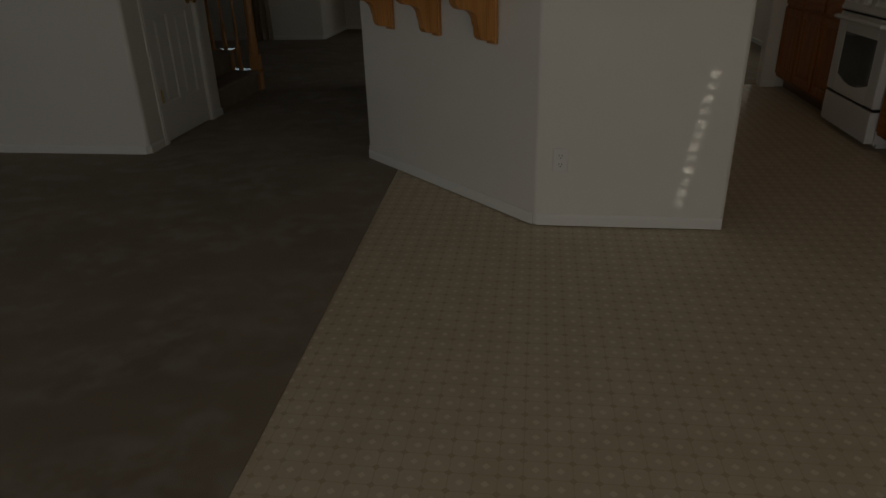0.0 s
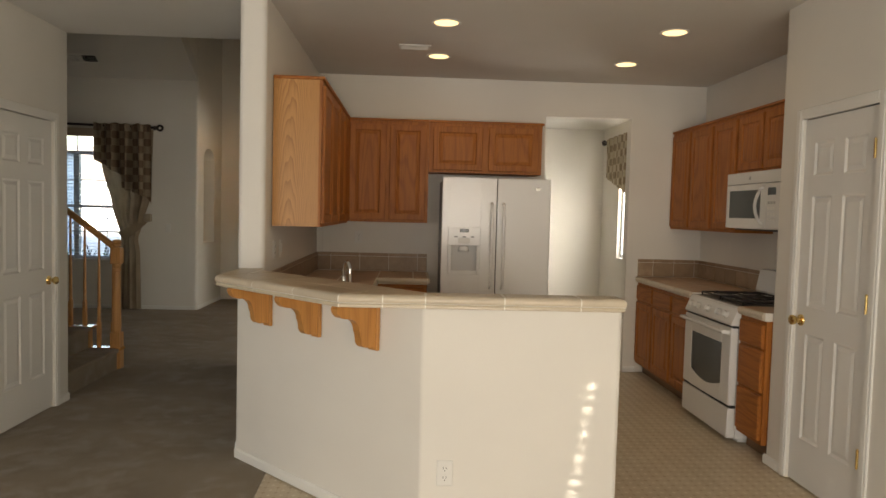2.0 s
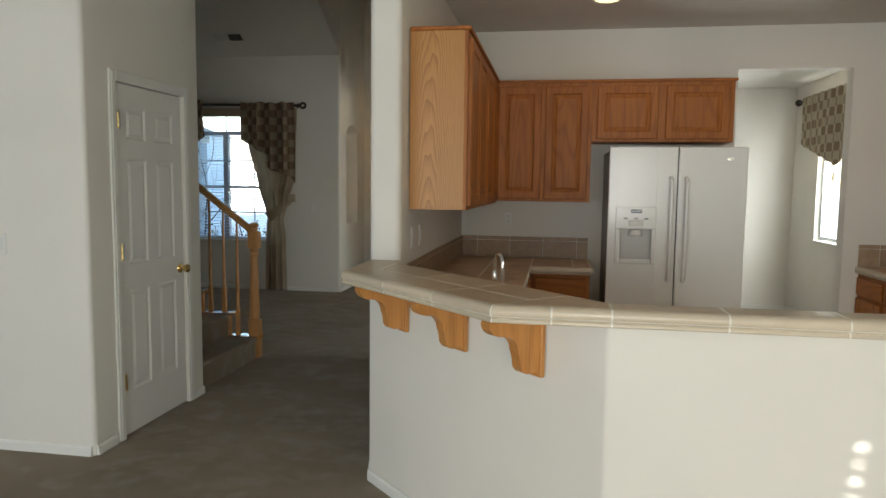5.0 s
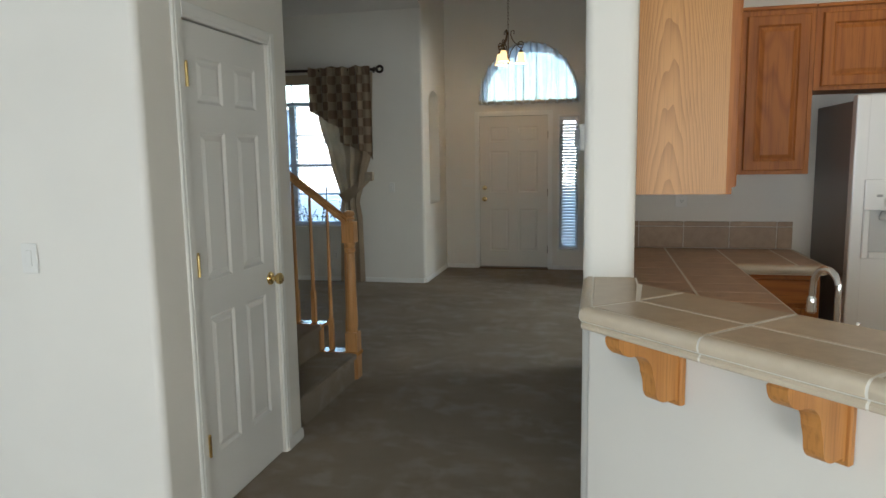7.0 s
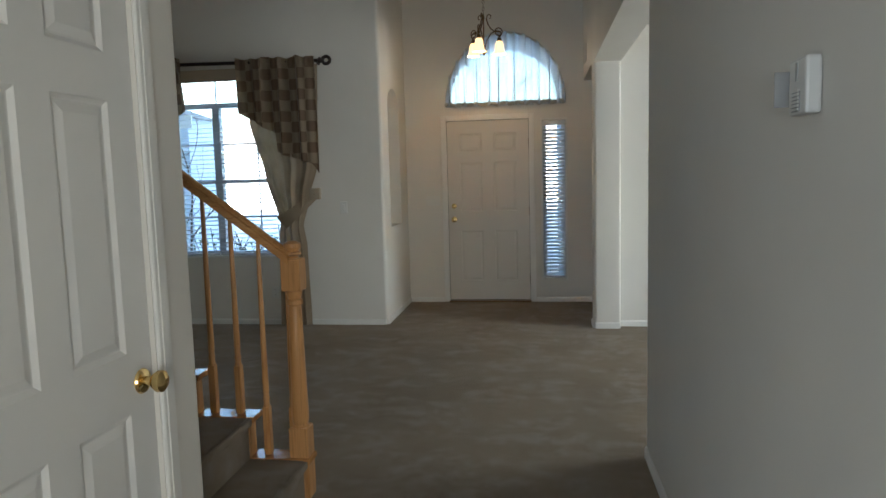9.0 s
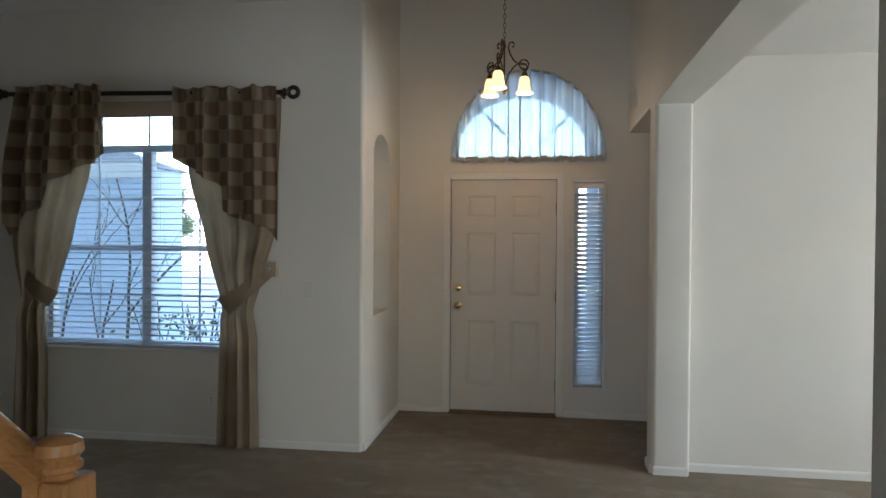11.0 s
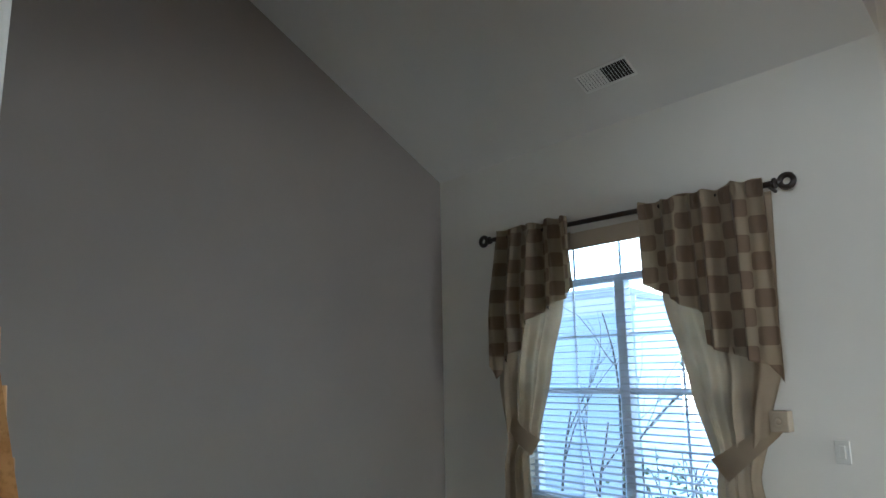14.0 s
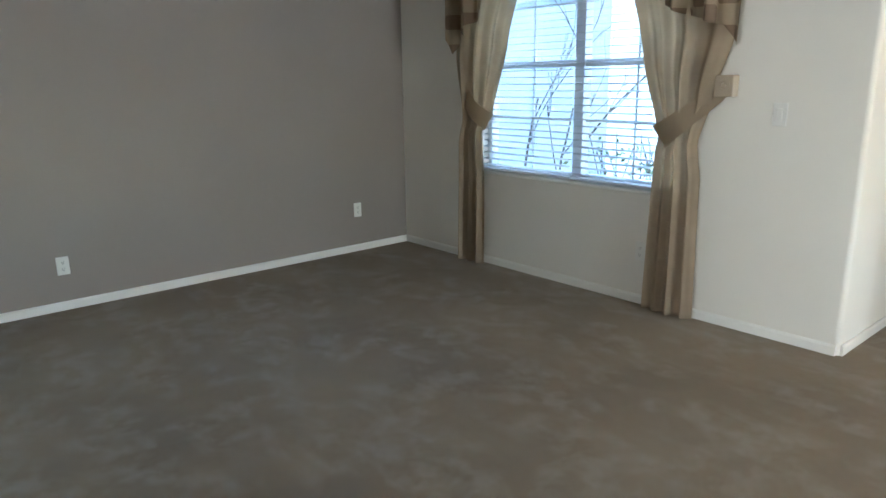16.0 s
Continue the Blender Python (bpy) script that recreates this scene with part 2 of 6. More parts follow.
def checker_mat(name, scale, a, b_):
    m, nt, b = mat_base(name, a, 0.85, spec=0.15)
    tc = nt.nodes.new("ShaderNodeUVMap")
    mp = nt.nodes.new("ShaderNodeMapping")
    mp.inputs["Scale"].default_value = (scale, scale, 1)
    nt.links.new(tc.outputs[0], mp.inputs["Vector"])
    wob = nt.nodes.new("ShaderNodeTexChecker")
    wob.inputs["Scale"].default_value = 1.0
    nt.links.new(mp.outputs[0], wob.inputs["Vector"])
    sp = nt.nodes.new("ShaderNodeSeparateXYZ")
    nt.links.new(mp.outputs[0], sp.inputs[0])

    def m2(op, x, y):
        n = nt.nodes.new("ShaderNodeMath")
        n.operation = op
        for sock, val in zip(n.inputs, (x, y)):
            if isinstance(val, float):
                sock.default_value = val
            else:
                nt.links.new(val, sock)
        return n.outputs[0]

    ax = m2("ABSOLUTE", m2("SUBTRACT", m2("FRACT", sp.outputs["X"], 0.0), 0.5), 0.0)
    ay = m2("ABSOLUTE", m2("SUBTRACT", m2("FRACT", sp.outputs["Y"], 0.0), 0.5), 0.0)
    inside = m2("LESS_THAN", m2("ADD", m2("POWER", ax, 4.0), m2("POWER", ay, 4.0)), 0.075)
    square = m2("MULTIPLY", wob.outputs["Fac"], inside)
    weave = noise_tex(nt, coords(nt, kind="World"), 380.0, 2.0)
    a2 = mix(nt, a, tuple(x * 0.8 for x in a), weave)
    b2 = mix(nt, b_, tuple(x * 0.72 for x in b_), weave)
    nt.links.new(mix(nt, a2, b2, square), b.inputs["Base Color"])
    bump(nt, b, weave, 0.4, 0.002)
    b.inputs["Sheen Weight"].default_value = 0.2
    return m


VALANCE = checker_mat("checked_brocade", 10.0, (0.48, 0.385, 0.265), (0.305, 0.22, 0.15))
VALANCE_SMALL = checker_mat("small_checked_brocade", 11.0, (0.52, 0.44, 0.31), (0.31, 0.235, 0.15))


def cloth_mat(name, colour, trans):
    m, nt, b = mat_base(name, colour, 0.9, spec=0.1)
    v = coords(nt, kind="World")
    weave = noise_tex(nt, v, 300.0, 2.0)
    c = mix(nt, colour, tuple(x * 0.78 for x in colour), ramp(nt, noise_tex(nt, v, 5.0), 0.3, 0.8))
    nt.links.new(c, b.inputs["Base Color"])
    bump(nt, b, weave, 0.25, 0.001)
    t = nt.nodes.new("ShaderNodeBsdfTranslucent")
    nt.links.new(c, t.inputs["Color"])
    mx = nt.nodes.new("ShaderNodeMixShader")
    mx.inputs[0].default_value = trans
    nt.links.new(b.outputs[0], mx.inputs[1])
    nt.links.new(t.outputs[0], mx.inputs[2])
    nt.links.new(mx.outputs[0], nt.nodes["Material Output"].inputs["Surface"])
    return m


DRAPE = cloth_mat("taupe_drape_cloth", (0.53, 0.43, 0.31), 0.12)
SHEER = cloth_mat("white_sheer_cloth", (0.77, 0.80, 0.83), 0.72)
_nt = SHEER.node_tree
_tr = _nt.nodes.new("ShaderNodeBsdfTransparent")
_mx = _nt.nodes.new("ShaderNodeMixShader")
_mx.inputs[0].default_value = 0.14
_old = _nt.nodes["Material Output"].inputs["Surface"].links[0].from_socket
_nt.links.new(_old, _mx.inputs[1])
_nt.links.new(_tr.outputs[0], _mx.inputs[2])
_nt.links.new(_mx.outputs[0], _nt.nodes["Material Output"].inputs["Surface"])


def glass_mat():
    m = bpy.data.materials.new("window_glass")
    m.use_nodes = True
    nt = m.node_tree
    nt.nodes.remove(nt.nodes["Principled BSDF"])
    tr = nt.nodes.new("ShaderNodeBsdfTransparent")
    gl = nt.nodes.new("ShaderNodeBsdfGlossy")
    gl.inputs["Roughness"].default_value = 0.02
    lw = nt.nodes.new("ShaderNodeLayerWeight")
    lw.inputs["Blend"].default_value = 0.3
    fr = nt.nodes.new("ShaderNodeMapRange")
    fr.inputs["To Min"].default_value, fr.inputs["To Max"].default_value = 0.03, 0.35
    nt.links.new(lw.outputs["Facing"], fr.inputs["Value"])
    mx = nt.nodes.new("ShaderNodeMixShader")
    nt.links.new(fr.outputs[0], mx.inputs[0])
    nt.links.new(tr.outputs[0], mx.inputs[1])
    nt.links.new(gl.outputs[0], mx.inputs[2])
    nt.links.new(mx.outputs[0], nt.nodes["Material Output"].inputs["Surface"])
    return m


GLASS = glass_mat()


def glow_mat(name, colour, strength):
    m, nt, b = mat_base(name, colour, 0.4)
    b.inputs["Emission Color"].default_value = (*colour, 1)
    b.inputs["Emission Strength"].default_value = strength
    return m


LAMP_GLOW = glow_mat("warm_downlight_lens", (1.0, 0.72, 0.33), 0.36)
SHADE_GLOW = glow_mat("lit_amber_glass", (1.0, 0.60, 0.24), 0.26)
STUCCO = paint("pale_stucco", (0.70, 0.78, 0.88), 0.9, 40.0, 0.5)
ROOF = paint("grey_roof_tile", (0.42, 0.39, 0.36), 0.85, 12.0, 0.8)
CONCRETE = paint("pale_concrete", (0.70, 0.68, 0.65), 0.85, 50.0, 0.3)
BARK = paint("dark_bark", (0.12, 0.10, 0.085), 0.9, 60.0, 0.6)
LEAF = paint("leaf_green", (0.20, 0.25, 0.13), 0.7, 30.0, 0.3, 0.4)


# ---- mesh tools ----
def box(bm, x0, x1, y0, y1, z0, z1, bev=0.0, seg=1):
    vs = [bm.verts.new((x, y, z)) for x in (x0, x1) for y in (y0, y1) for z in (z0, z1)]
    fs = [bm.faces.new([vs[i] for i in q]) for q in ((0, 1, 3, 2), (4, 6, 7, 5), (0, 4, 5, 1), (2, 3, 7, 6), (0, 2, 6, 4), (1, 5, 7, 3))]
    if bev:
        es = list({e for f in fs for e in f.edges})
        bmesh.ops.bevel(bm, geom=es, offset=bev, segments=seg, affect="EDGES", profile=0.5)
    return bm


def new_box(*a, **k):
    return box(bmesh.new(), *a, **k)


def fillet(poly, radii, seg=6):
    out, n = [], len(poly)
    for i, p in enumerate(poly):
        r = radii.get(i, 0)
        if not r:
            out.append(tuple(p))
            continue
        p, a, b = Vector(p), Vector(poly[i - 1]), Vector(poly[(i + 1) % n])
        u, v = (a - p).normalized(), (b - p).normalized()
        half = u.angle(v) / 2
        cut = r / math.tan(half)
        c = p + (u + v).normalized() * (r / math.sin(half))
        s, e = p + u * cut - c, p + v * cut - c
        a0, a1 = math.atan2(s.y, s.x), math.atan2(e.y, e.x)
        d = (a1 - a0 + math.pi) % (2 * math.pi) - math.pi
        for k in range(seg + 1):
            t = a0 + d * k / seg
            out.append((c.x + r * math.cos(t), c.y + r * math.sin(t)))
    return out


def prism(bm, poly, z0, z1, plane="xy"):
    def put(a, b, c):
        return {"xy": (a, b, c), "xz": (a, c, b), "yz": (c, a, b)}[plane]
    lo = [bm.verts.new(put(a, b, z0)) for a, b in poly]
    hi = [bm.verts.new(put(a, b, z1)) for a, b in poly]
    n = len(poly)
    bm.faces.new(lo)
    bm.faces.new(hi)
    for i in range(n):
        bm.faces.new((lo[i], lo[(i + 1) % n], hi[(i + 1) % n], hi[i]))
    bmesh.ops.recalc_face_normals(bm, faces=bm.faces[:])
    return bm


def lathe(bm, prof, seg=16, c=(0, 0, 0), axis="z"):
    rings = []
    for r, h in prof:
        ring = []
        for k in range(seg):
            t = 2 * math.pi * k / seg
            a, b = r * math.cos(t), r * math.sin(t)
            p = {"z": (a, b, h), "x": (h, a, b), "y": (a, h, b)}[axis]
            ring.append(bm.verts.new((p[0] + c[0], p[1] + c[1], p[2] + c[2])))
        rings.append(ring)
    for i in range(len(rings) - 1):
        for k in range(seg):
            bm.faces.new((rings[i][k], rings[i][(k + 1) % seg], rings[i + 1][(k + 1) % seg], rings[i + 1][k]))
    bm.faces.new(rings[0])
    bm.faces.new(rings[-1])
    bmesh.ops.recalc_face_normals(bm, faces=bm.faces[:])
    return bm


def tube(bm, pts, r, seg=8, taper=None):
    pts = [Vector(p) for p in pts]
    rings, up = [], Vector((0.13, 0.21, 0.97))
    for i, p in enumerate(pts):
        d = (pts[min(i + 1, len(pts) - 1)] - pts[max(i - 1, 0)]).normalized()
        if abs(d.dot(up)) > 0.98:
            up = Vector((1, 0.1, 0))
        s = d.cross(up).normalized()
        t = d.cross(s)
        rr = r if taper is None else r + (taper - r) * i / (len(pts) - 1)
        rings.append([bm.verts.new(p + (s * math.cos(2 * math.pi * k / seg) + t * math.sin(2 * math.pi * k / seg)) * rr) for k in range(seg)])
    for i in range(len(rings) - 1):
        for k in range(seg):
            bm.faces.new((rings[i][k], rings[i][(k + 1) % seg], rings[i + 1][(k + 1) % seg], rings[i + 1][k]))
    bm.faces.new(rings[0])
    bm.faces.new(rings[-1])
    return bm


def to_mesh(name, bm, mat, smooth=False):
    bmesh.ops.recalc_face_normals(bm, faces=bm.faces[:])
    me = bpy.data.meshes.new(name)
    bm.to_mesh(me)
    bm.free()
    me.materials.append(mat)
    if smooth:
        me.polygons.foreach_set("use_smooth", [True] * len(me.polygons))
        me.update()
        me.set_sharp_from_angle(angle=radians(38))
    return me


def thing(name, label="", category="", group="", at=(0, 0, 0), turn=0.0):
    ob = tagged(new(name), label, category, group)
    ob.matrix_basis = pose(*at, 0, 0, turn)
    return ob


def part(name, bm, mat, parent, label="", smooth=False):
    ob = new(name, to_mesh(name, bm, mat, smooth))
    ob.parent = parent
    return tagged(ob, label)


def structure(name, bm, mat, label="", smooth=False):
    ob = new(name, to_mesh(name, bm, mat, smooth))
    return tagged(ob, label, kind="structure")


# ---- the large structure ----
LOW, HIGH = 2.74, 4.5
FLOOR_END = -0.57

bm = bmesh.new()
prism(bm, [(-6.5, -2.3), (-0.45, -2.3), (-0.49, 1.9), (FLOOR_END, 4.43), (FLOOR_END, 7.2), (3.2, 7.2), (3.2, 11.95), (-6.5, 11.95)], -0.12, 0.0)
structure("floor", bm, CARPET, "worn beige cut-pile carpet with footprints and vacuum marks")
bm = bmesh.new()
prism(bm, [(-0.45, -2.3), (3.2, -2.3), (3.2, 7.196), (FLOOR_END, 7.196), (FLOOR_END, 4.43), (-0.49, 1.9)], -0.12, -0.006)
structure("floor_vinyl", bm, VINYL, "cream sheet vinyl floor with a small diamond pattern")

bm = bmesh.new()
box(bm, -6.5, 3.2, -2.3, 4.8, LOW, LOW + 0.15)
box(bm, -2.49, -0.70, 4.8, 5.915, LOW, LOW + 0.15)
box(bm, -0.70, 3.2, 4.8, 7.2, LOW, LOW + 0.15)
box(bm, -0.604, 3.2, 7.2, 11.95, LOW, LOW + 0.15)
structure("ceiling", bm, CEIL, "flat off-white textured ceiling")
bm = bmesh.new()
prism(bm, [(10.70, 3.148), (10.70, 3.35), (8.45, 4.70), (8.45, HIGH)], -6.5, -2.834, "yz")
box(bm, -6.5, -2.83, 5.8, 8.45, HIGH, HIGH + 0.2)
box(bm, -2.83, -0.55, 5.8, 11.95, HIGH, HIGH + 0.2)
structure("ceiling_vault", bm, CEIL, "sloping off-white vaulted ceiling")


def wall(name, bm, label="off-white painted wall with a fine orange-peel texture", mat=WALL):
    return structure(name, bm, mat, label, smooth=True)


bm = bmesh.new()
prism(bm, fillet([(-0.82, 4.80), (-0.66, 4.80), (-0.66, 7.08), (-0.605, 7.08), (-0.605, 7.50), (-0.82, 7.50)], {0: 0.035, 1: 0.035, 4: 0.03, 5: 0.03}), 0, HIGH)
wall("wall_hall", bm)

bm = bmesh.new()
box(bm, -0.604, 1.462, 7.081, 7.20, 0, LOW)
box(bm, 2.28, 2.995, 7.08, 7.20, 0, LOW)
box(bm, 1.462, 2.28, 7.08, 7.20, 2.42, LOW)
wall("wall_kitchen_back", bm)

bm = bmesh.new()
y0, y1, z0, z1 = 8.15, 9.71, 0.94, 2.42
box(bm, 2.995, 3.135, 4.64, y0, 0, LOW)
box(bm, 2.995, 3.135, y1, 10.62, 0, LOW)
box(bm, 2.995, 3.135, y0, y1, 0, z0)
box(bm, 2.995, 3.135, y0, y1, z1, LOW)
wall("wall_east", bm)

bm = bmesh.new()
prism(bm, fillet([(2.43, 4.476), (2.57, 4.476), (2.57, 4.60), (2.995, 4.60), (2.995, 4.715), (2.43, 4.715)], {5: 0.03}), 0, LOW)
box(bm, 2.43, 2.57, 3.844, 4.476, 2.068, LOW)
box(bm, 2.43, 2.57, -2.1, 3.844, 0, LOW)
box(bm, 2.57, 3.1, 3.0, 3.1, 0, LOW)
wall("wall_pantry", bm)

bm = bmesh.new()
prism(bm, fillet([(-6.5, 4.733), (-2.349, 4.733), (-2.349, 5.0), (-2.49, 5.0), (-2.49, 4.87), (-6.5, 4.87)], {1: 0.03}), 0, LOW)
prism(bm, fillet([(-2.49, 5.702), (-2.349, 5.702), (-2.349, 5.915), (-6.305, 5.915), (-6.305, 5.78), (-2.49, 5.78)], {2: 0.025}), 0, LOW)
box(bm, -2.49, -2.349, 5.0, 5.702, 2.068, LOW)
wall("wall_closet", bm)

bm = bmesh.new()
box(bm, -6.5, -0.82, 5.775, 5.915, LOW + 0.001, HIGH)
wall("wall_upper_hall", bm)

bm = bmesh.new()
box(bm, -6.455, -6.305, 6.98, 10.53, 0, HIGH)
wall("wall_west", bm, "taupe painted accent wall", TAUPE)
bm = bmesh.new()
box(bm, -6.455, -6.305, 5.915, 6.84, 0, HIGH)
wall("wall_stair_side", bm)
bm = bmesh.new()
prism(bm, fillet([(-6.455, 6.84), (-3.98, 6.84), (-3.98, 6.98), (-6.455, 6.98)], {1: 0.02, 2: 0.02}), 0, HIGH)
wall("wall_landing", bm)

WX0, WX1, WZ0, WZ1 = -5.37, -3.71, 0.70, 2.52
bm = bmesh.new()
box(bm, -6.455, WX0, 10.53, 10.69, 0, 3.36)
box(bm, WX1, -3.01, 10.53, 10.69, 0, 3.36)
box(bm, WX0, WX1, 10.53, 10.69, 0, WZ0)
box(bm, WX0, WX1, 10.53, 10.69, WZ1, 3.36)
wall("wall_living_front", bm)


def arch(cx, half, base, rise, n=20):
    return [(cx + half * math.cos(math.pi * k / n), base + rise * math.sin(math.pi * k / n)) for k in range(n + 1)]


NY0, NY1, NZ0, NZS = 10.83, 11.37, 0.945, 2.185
bm = bmesh.new()
box(bm, -3.09, -3.01, 10.69, 11.755, 0, HIGH)
prism(bm, fillet([(-3.01, 10.53), (-2.83, 10.53), (-2.83, NY0), (-3.01, NY0), (-3.01, 10.69)], {1: 0.03}), 0, HIGH)
box(bm, -3.01, -2.83, NY1, 11.755, 0, HIGH)
box(bm, -3.01, -2.83, NY0, NY1, 0, NZ0)
top = [(a, b) for a, b in arch((NY0 + NY1) / 2, (NY1 - NY0) / 2, NZS, 0.17, 14)]
prism(bm, [(NY1, HIGH)] + top + [(NY0, HIGH)], -3.01, -2.83, "yz")
wall("wall_foyer_side", bm, "off-white painted wall with a tall arched recess")
bm = bmesh.new()
prism(bm, [(10.53, 3.32), (10.53, HIGH), (8.40, HIGH), (8.40, 4.60)], -3.01, -2.836, "yz")
wall("wall_vault_edge", bm)

AX, AH, AZ, AR = -1.70, 0.662, 2.217, 0.775
bm = bmesh.new()
fy0, fy1 = 11.755, 11.90
box(bm, -3.09, -2.37, fy0, fy1, 0, AZ)
box(bm, -2.37, -1.435, fy0, fy1, 2.065, AZ)
box(bm, -1.435, -1.295, fy0, fy1, 0, AZ)
box(bm, -1.295, -1.045, fy0, fy1, 0, 0.27)
box(bm, -1.295, -1.045, fy0, fy1, 2.03, AZ)
box(bm, -1.045, 0.5, fy0, fy1, 0, AZ)
box(bm, -3.09, AX - AH, fy0, fy1, AZ, HIGH)
box(bm, AX + AH, 0.5, fy0, fy1, AZ, HIGH)
prism(bm, [(AX + AH, HIGH)] + arch(AX, AH, AZ, AR, 28) + [(AX - AH, HIGH)], fy0, fy1, "xz")
wall("wall_entry", bm, "cream painted entry wall")

bm = bmesh.new()
prism(bm, fillet([(-0.845, 10.40), (-0.605, 10.40), (-0.605, 10.62), (-0.845, 10.62)], {0: 0.03, 3: 0.03, 1: 0.02}), 0, 2.42)
box(bm, -0.845, -0.605, 7.501, 10.62, 2.42, HIGH)
box(bm, -0.845, -0.605, 10.62, 11.755, 2.44, HIGH)
wall("wall_dining_opening", bm)
bm = bmesh.new()
box(bm, -0.605, 2.995, 10.50, 10.62, 0, LOW)
wall("wall_dining_back", bm)
bm = bmesh.new()
box(bm, 0.35, 0.49, 10.621, 11.755, 0, LOW)
wall("wall_recess", bm)

bm = bmesh.new()
yb0, yb1 = -2.24, -2.10
box(bm, -6.5, -4.3, yb0, yb1, 0, LOW)
box(bm, -2.1, -0.4, yb0, yb1, 0, LOW)
box(bm, 2.04, 2.57, yb0, yb1, 0, LOW)
box(bm, -4.3, -2.1, yb0, yb1, 0, 0.5)
box(bm, -4.3, -2.1, yb0, yb1, 2.1, LOW)
box(bm, -0.4, 2.04, yb0, yb1, 2.15, LOW)
wall("wall_rear", bm)
bm = bmesh.new()
box(bm, -6.64, -6.5, -2.24, 4.87, 0, LOW)
wall("wall_family_west", bm)

# peninsula half wall
bm = bmesh.new()
T = 0.10
d = T * math.tan(radians(22.5))
poly = [(-0.80, 4.735), (0.278, 3.657), (1.170, 3.657), (1.170, 3.657 + T), (0.278 + d, 3.657 + T), (-0.66, 4.735 + 0.065), (-0.80, 4.80)]
prism(bm, fillet(poly, {1: 0.03, 2: 0.025, 3: 0.02, 0: 0.03}), 0, 1.0705)
wall("wall_peninsula", bm, "off-white painted half wall under the breakfast bar")


# ---- the breakfast bar top ----
def edge_profile(bm, path, z_top, height, round_):
    """A rounded edge tile run along a path (list of xy), bulging to the right of its direction."""
    prof = [(0.0, 0.0), (round_ * 0.40, 0.0), (round_ * 0.72, -0.004), (round_ * 0.93, -0.012), (round_, -0.023), (round_ * 0.90, -0.033), (round_ * 0.66, -0.038), (round_ * 0.62, -0.041), (round_ * 0.80, -0.045), (round_ * 0.80, -height + 0.004), (round_ * 0.66, -height), (0.0, -height)]
    rows = []
    n = len(path)
    for i, p in enumerate(path):
        p = Vector(p)
        a = (p - Vector(path[i - 1])).normalized() if i else (Vector(path[1]) - p).normalized()
        b = (Vector(path[i + 1]) - p).normalized() if i < n - 1 else a
        na, nb = Vector((a.y, -a.x)), Vector((b.y, -b.x))
        m = (na + nb).normalized()
        m = m / max(m.dot(na), 0.3)
        rows.append([bm.verts.new((p.x + m.x * u, p.y + m.y * u, z_top + v)) for u, v in prof])
    for i in range(n - 1):
        for k in range(len(prof)):
            k2 = (k + 1) % len(prof)
            bm.faces.new((rows[i][k], rows[i][k2], rows[i + 1][k2], rows[i + 1][k]))
    bm.faces.new(rows[0])
    bm.faces.new(rows[-1])
    return bm


ZT = 1.126
bar = thing("breakfast_bar_top", "beige ceramic-tiled breakfast bar top with a rounded cream edge", "countertop")
RB = 0.030
# outline of the field, running round the outside edge from the pillar to the free end
A0, A1, A2, A3, A4 = (-0.79, 4.80), (-0.79, 4.345), (-0.08, 3.635), (1.14, 3.635), (1.14, 3.745)
bm = bmesh.new()
inner = [(1.14, 3.745), (0.287, 3.745), (-0.654, 4.69), (-0.654, 4.80)]
prism(bm, [(-0.79, 4.80), (-0.79, 4.345), (-0.08, 3.635), (1.15, 3.635)] + inner, 1.0708, ZT - 0.0015)
part("bar_bed", bm, GROUT_WHITE, bar)


def lerp2(a, b, t):
    return (a[0] + (b[0] - a[0]) * t, a[1] + (b[1] - a[1]) * t)


def tile_quad(name, pts, z0, z1, parent, mat, gap=0.0062):
    c = Vector((sum(p[0] for p in pts) / len(pts), sum(p[1] for p in pts) / len(pts)))
    q = []
    n = len(pts)
    area = sum(pts[k][0] * pts[(k + 1) % n][1] - pts[(k + 1) % n][0] * pts[k][1] for k in range(n))
    s = 1 if area > 0 else -1
    for k in range(n):
        a_, b_, c_ = Vector(pts[k - 1]), Vector(pts[k]), Vector(pts[(k + 1) % n])
        u1, u2 = (b_ - a_).normalized(), (c_ - b_).normalized()
        n1, n2 = Vector((-u1.y, u1.x)) * s, Vector((-u2.y, u2.x)) * s
        m_ = (n1 + n2).normalized()
        q.append(tuple(b_ + m_ * (gap / max(m_.dot(n1), 0.4))))
    b_ = prism(bmesh.new(), q, z0, z1)
    top_e = [e for e in b_.edges if all(abs(v.co.z - z1) < 1e-5 for v in e.verts)]
    bmesh.ops.bevel(b_, geom=top_e, offset=0.0015, segments=1, affect="EDGES")
    return part(name, b_, mat, parent)


def edge_tile(path, parent, before=None, after=None, g=0.0030):
    """One edge tile from path[0] to path[1], mitred against the neighbouring runs."""
    b_ = bmesh.new()
    a, b = Vector(path[0]), Vector(path[1])
    u = (b - a).normalized()
    edge_profile(b_, [before or tuple(a - u), tuple(a), tuple(b), after or tuple(b + u)], ZT, 0.057, RB)
    b_.verts.ensure_lookup_table()
    n = len(b_.verts) // 4
    rows = [b_.verts[k * n:(k + 1) * n] for k in range(4)]
    for v in rows[1]:
        v.co.xy += u * g
    for v in rows[2]:
        v.co.xy -= u * g
    mid = rows[1] + rows[2]
    bmesh.ops.delete(b_, geom=rows[0] + rows[3], context="VERTS")
    b_.faces.new(mid[:n])
    b_.faces.new(mid[n:])
    return part("edge_tile", b_, TILE_EDGE, parent, smooth=True)


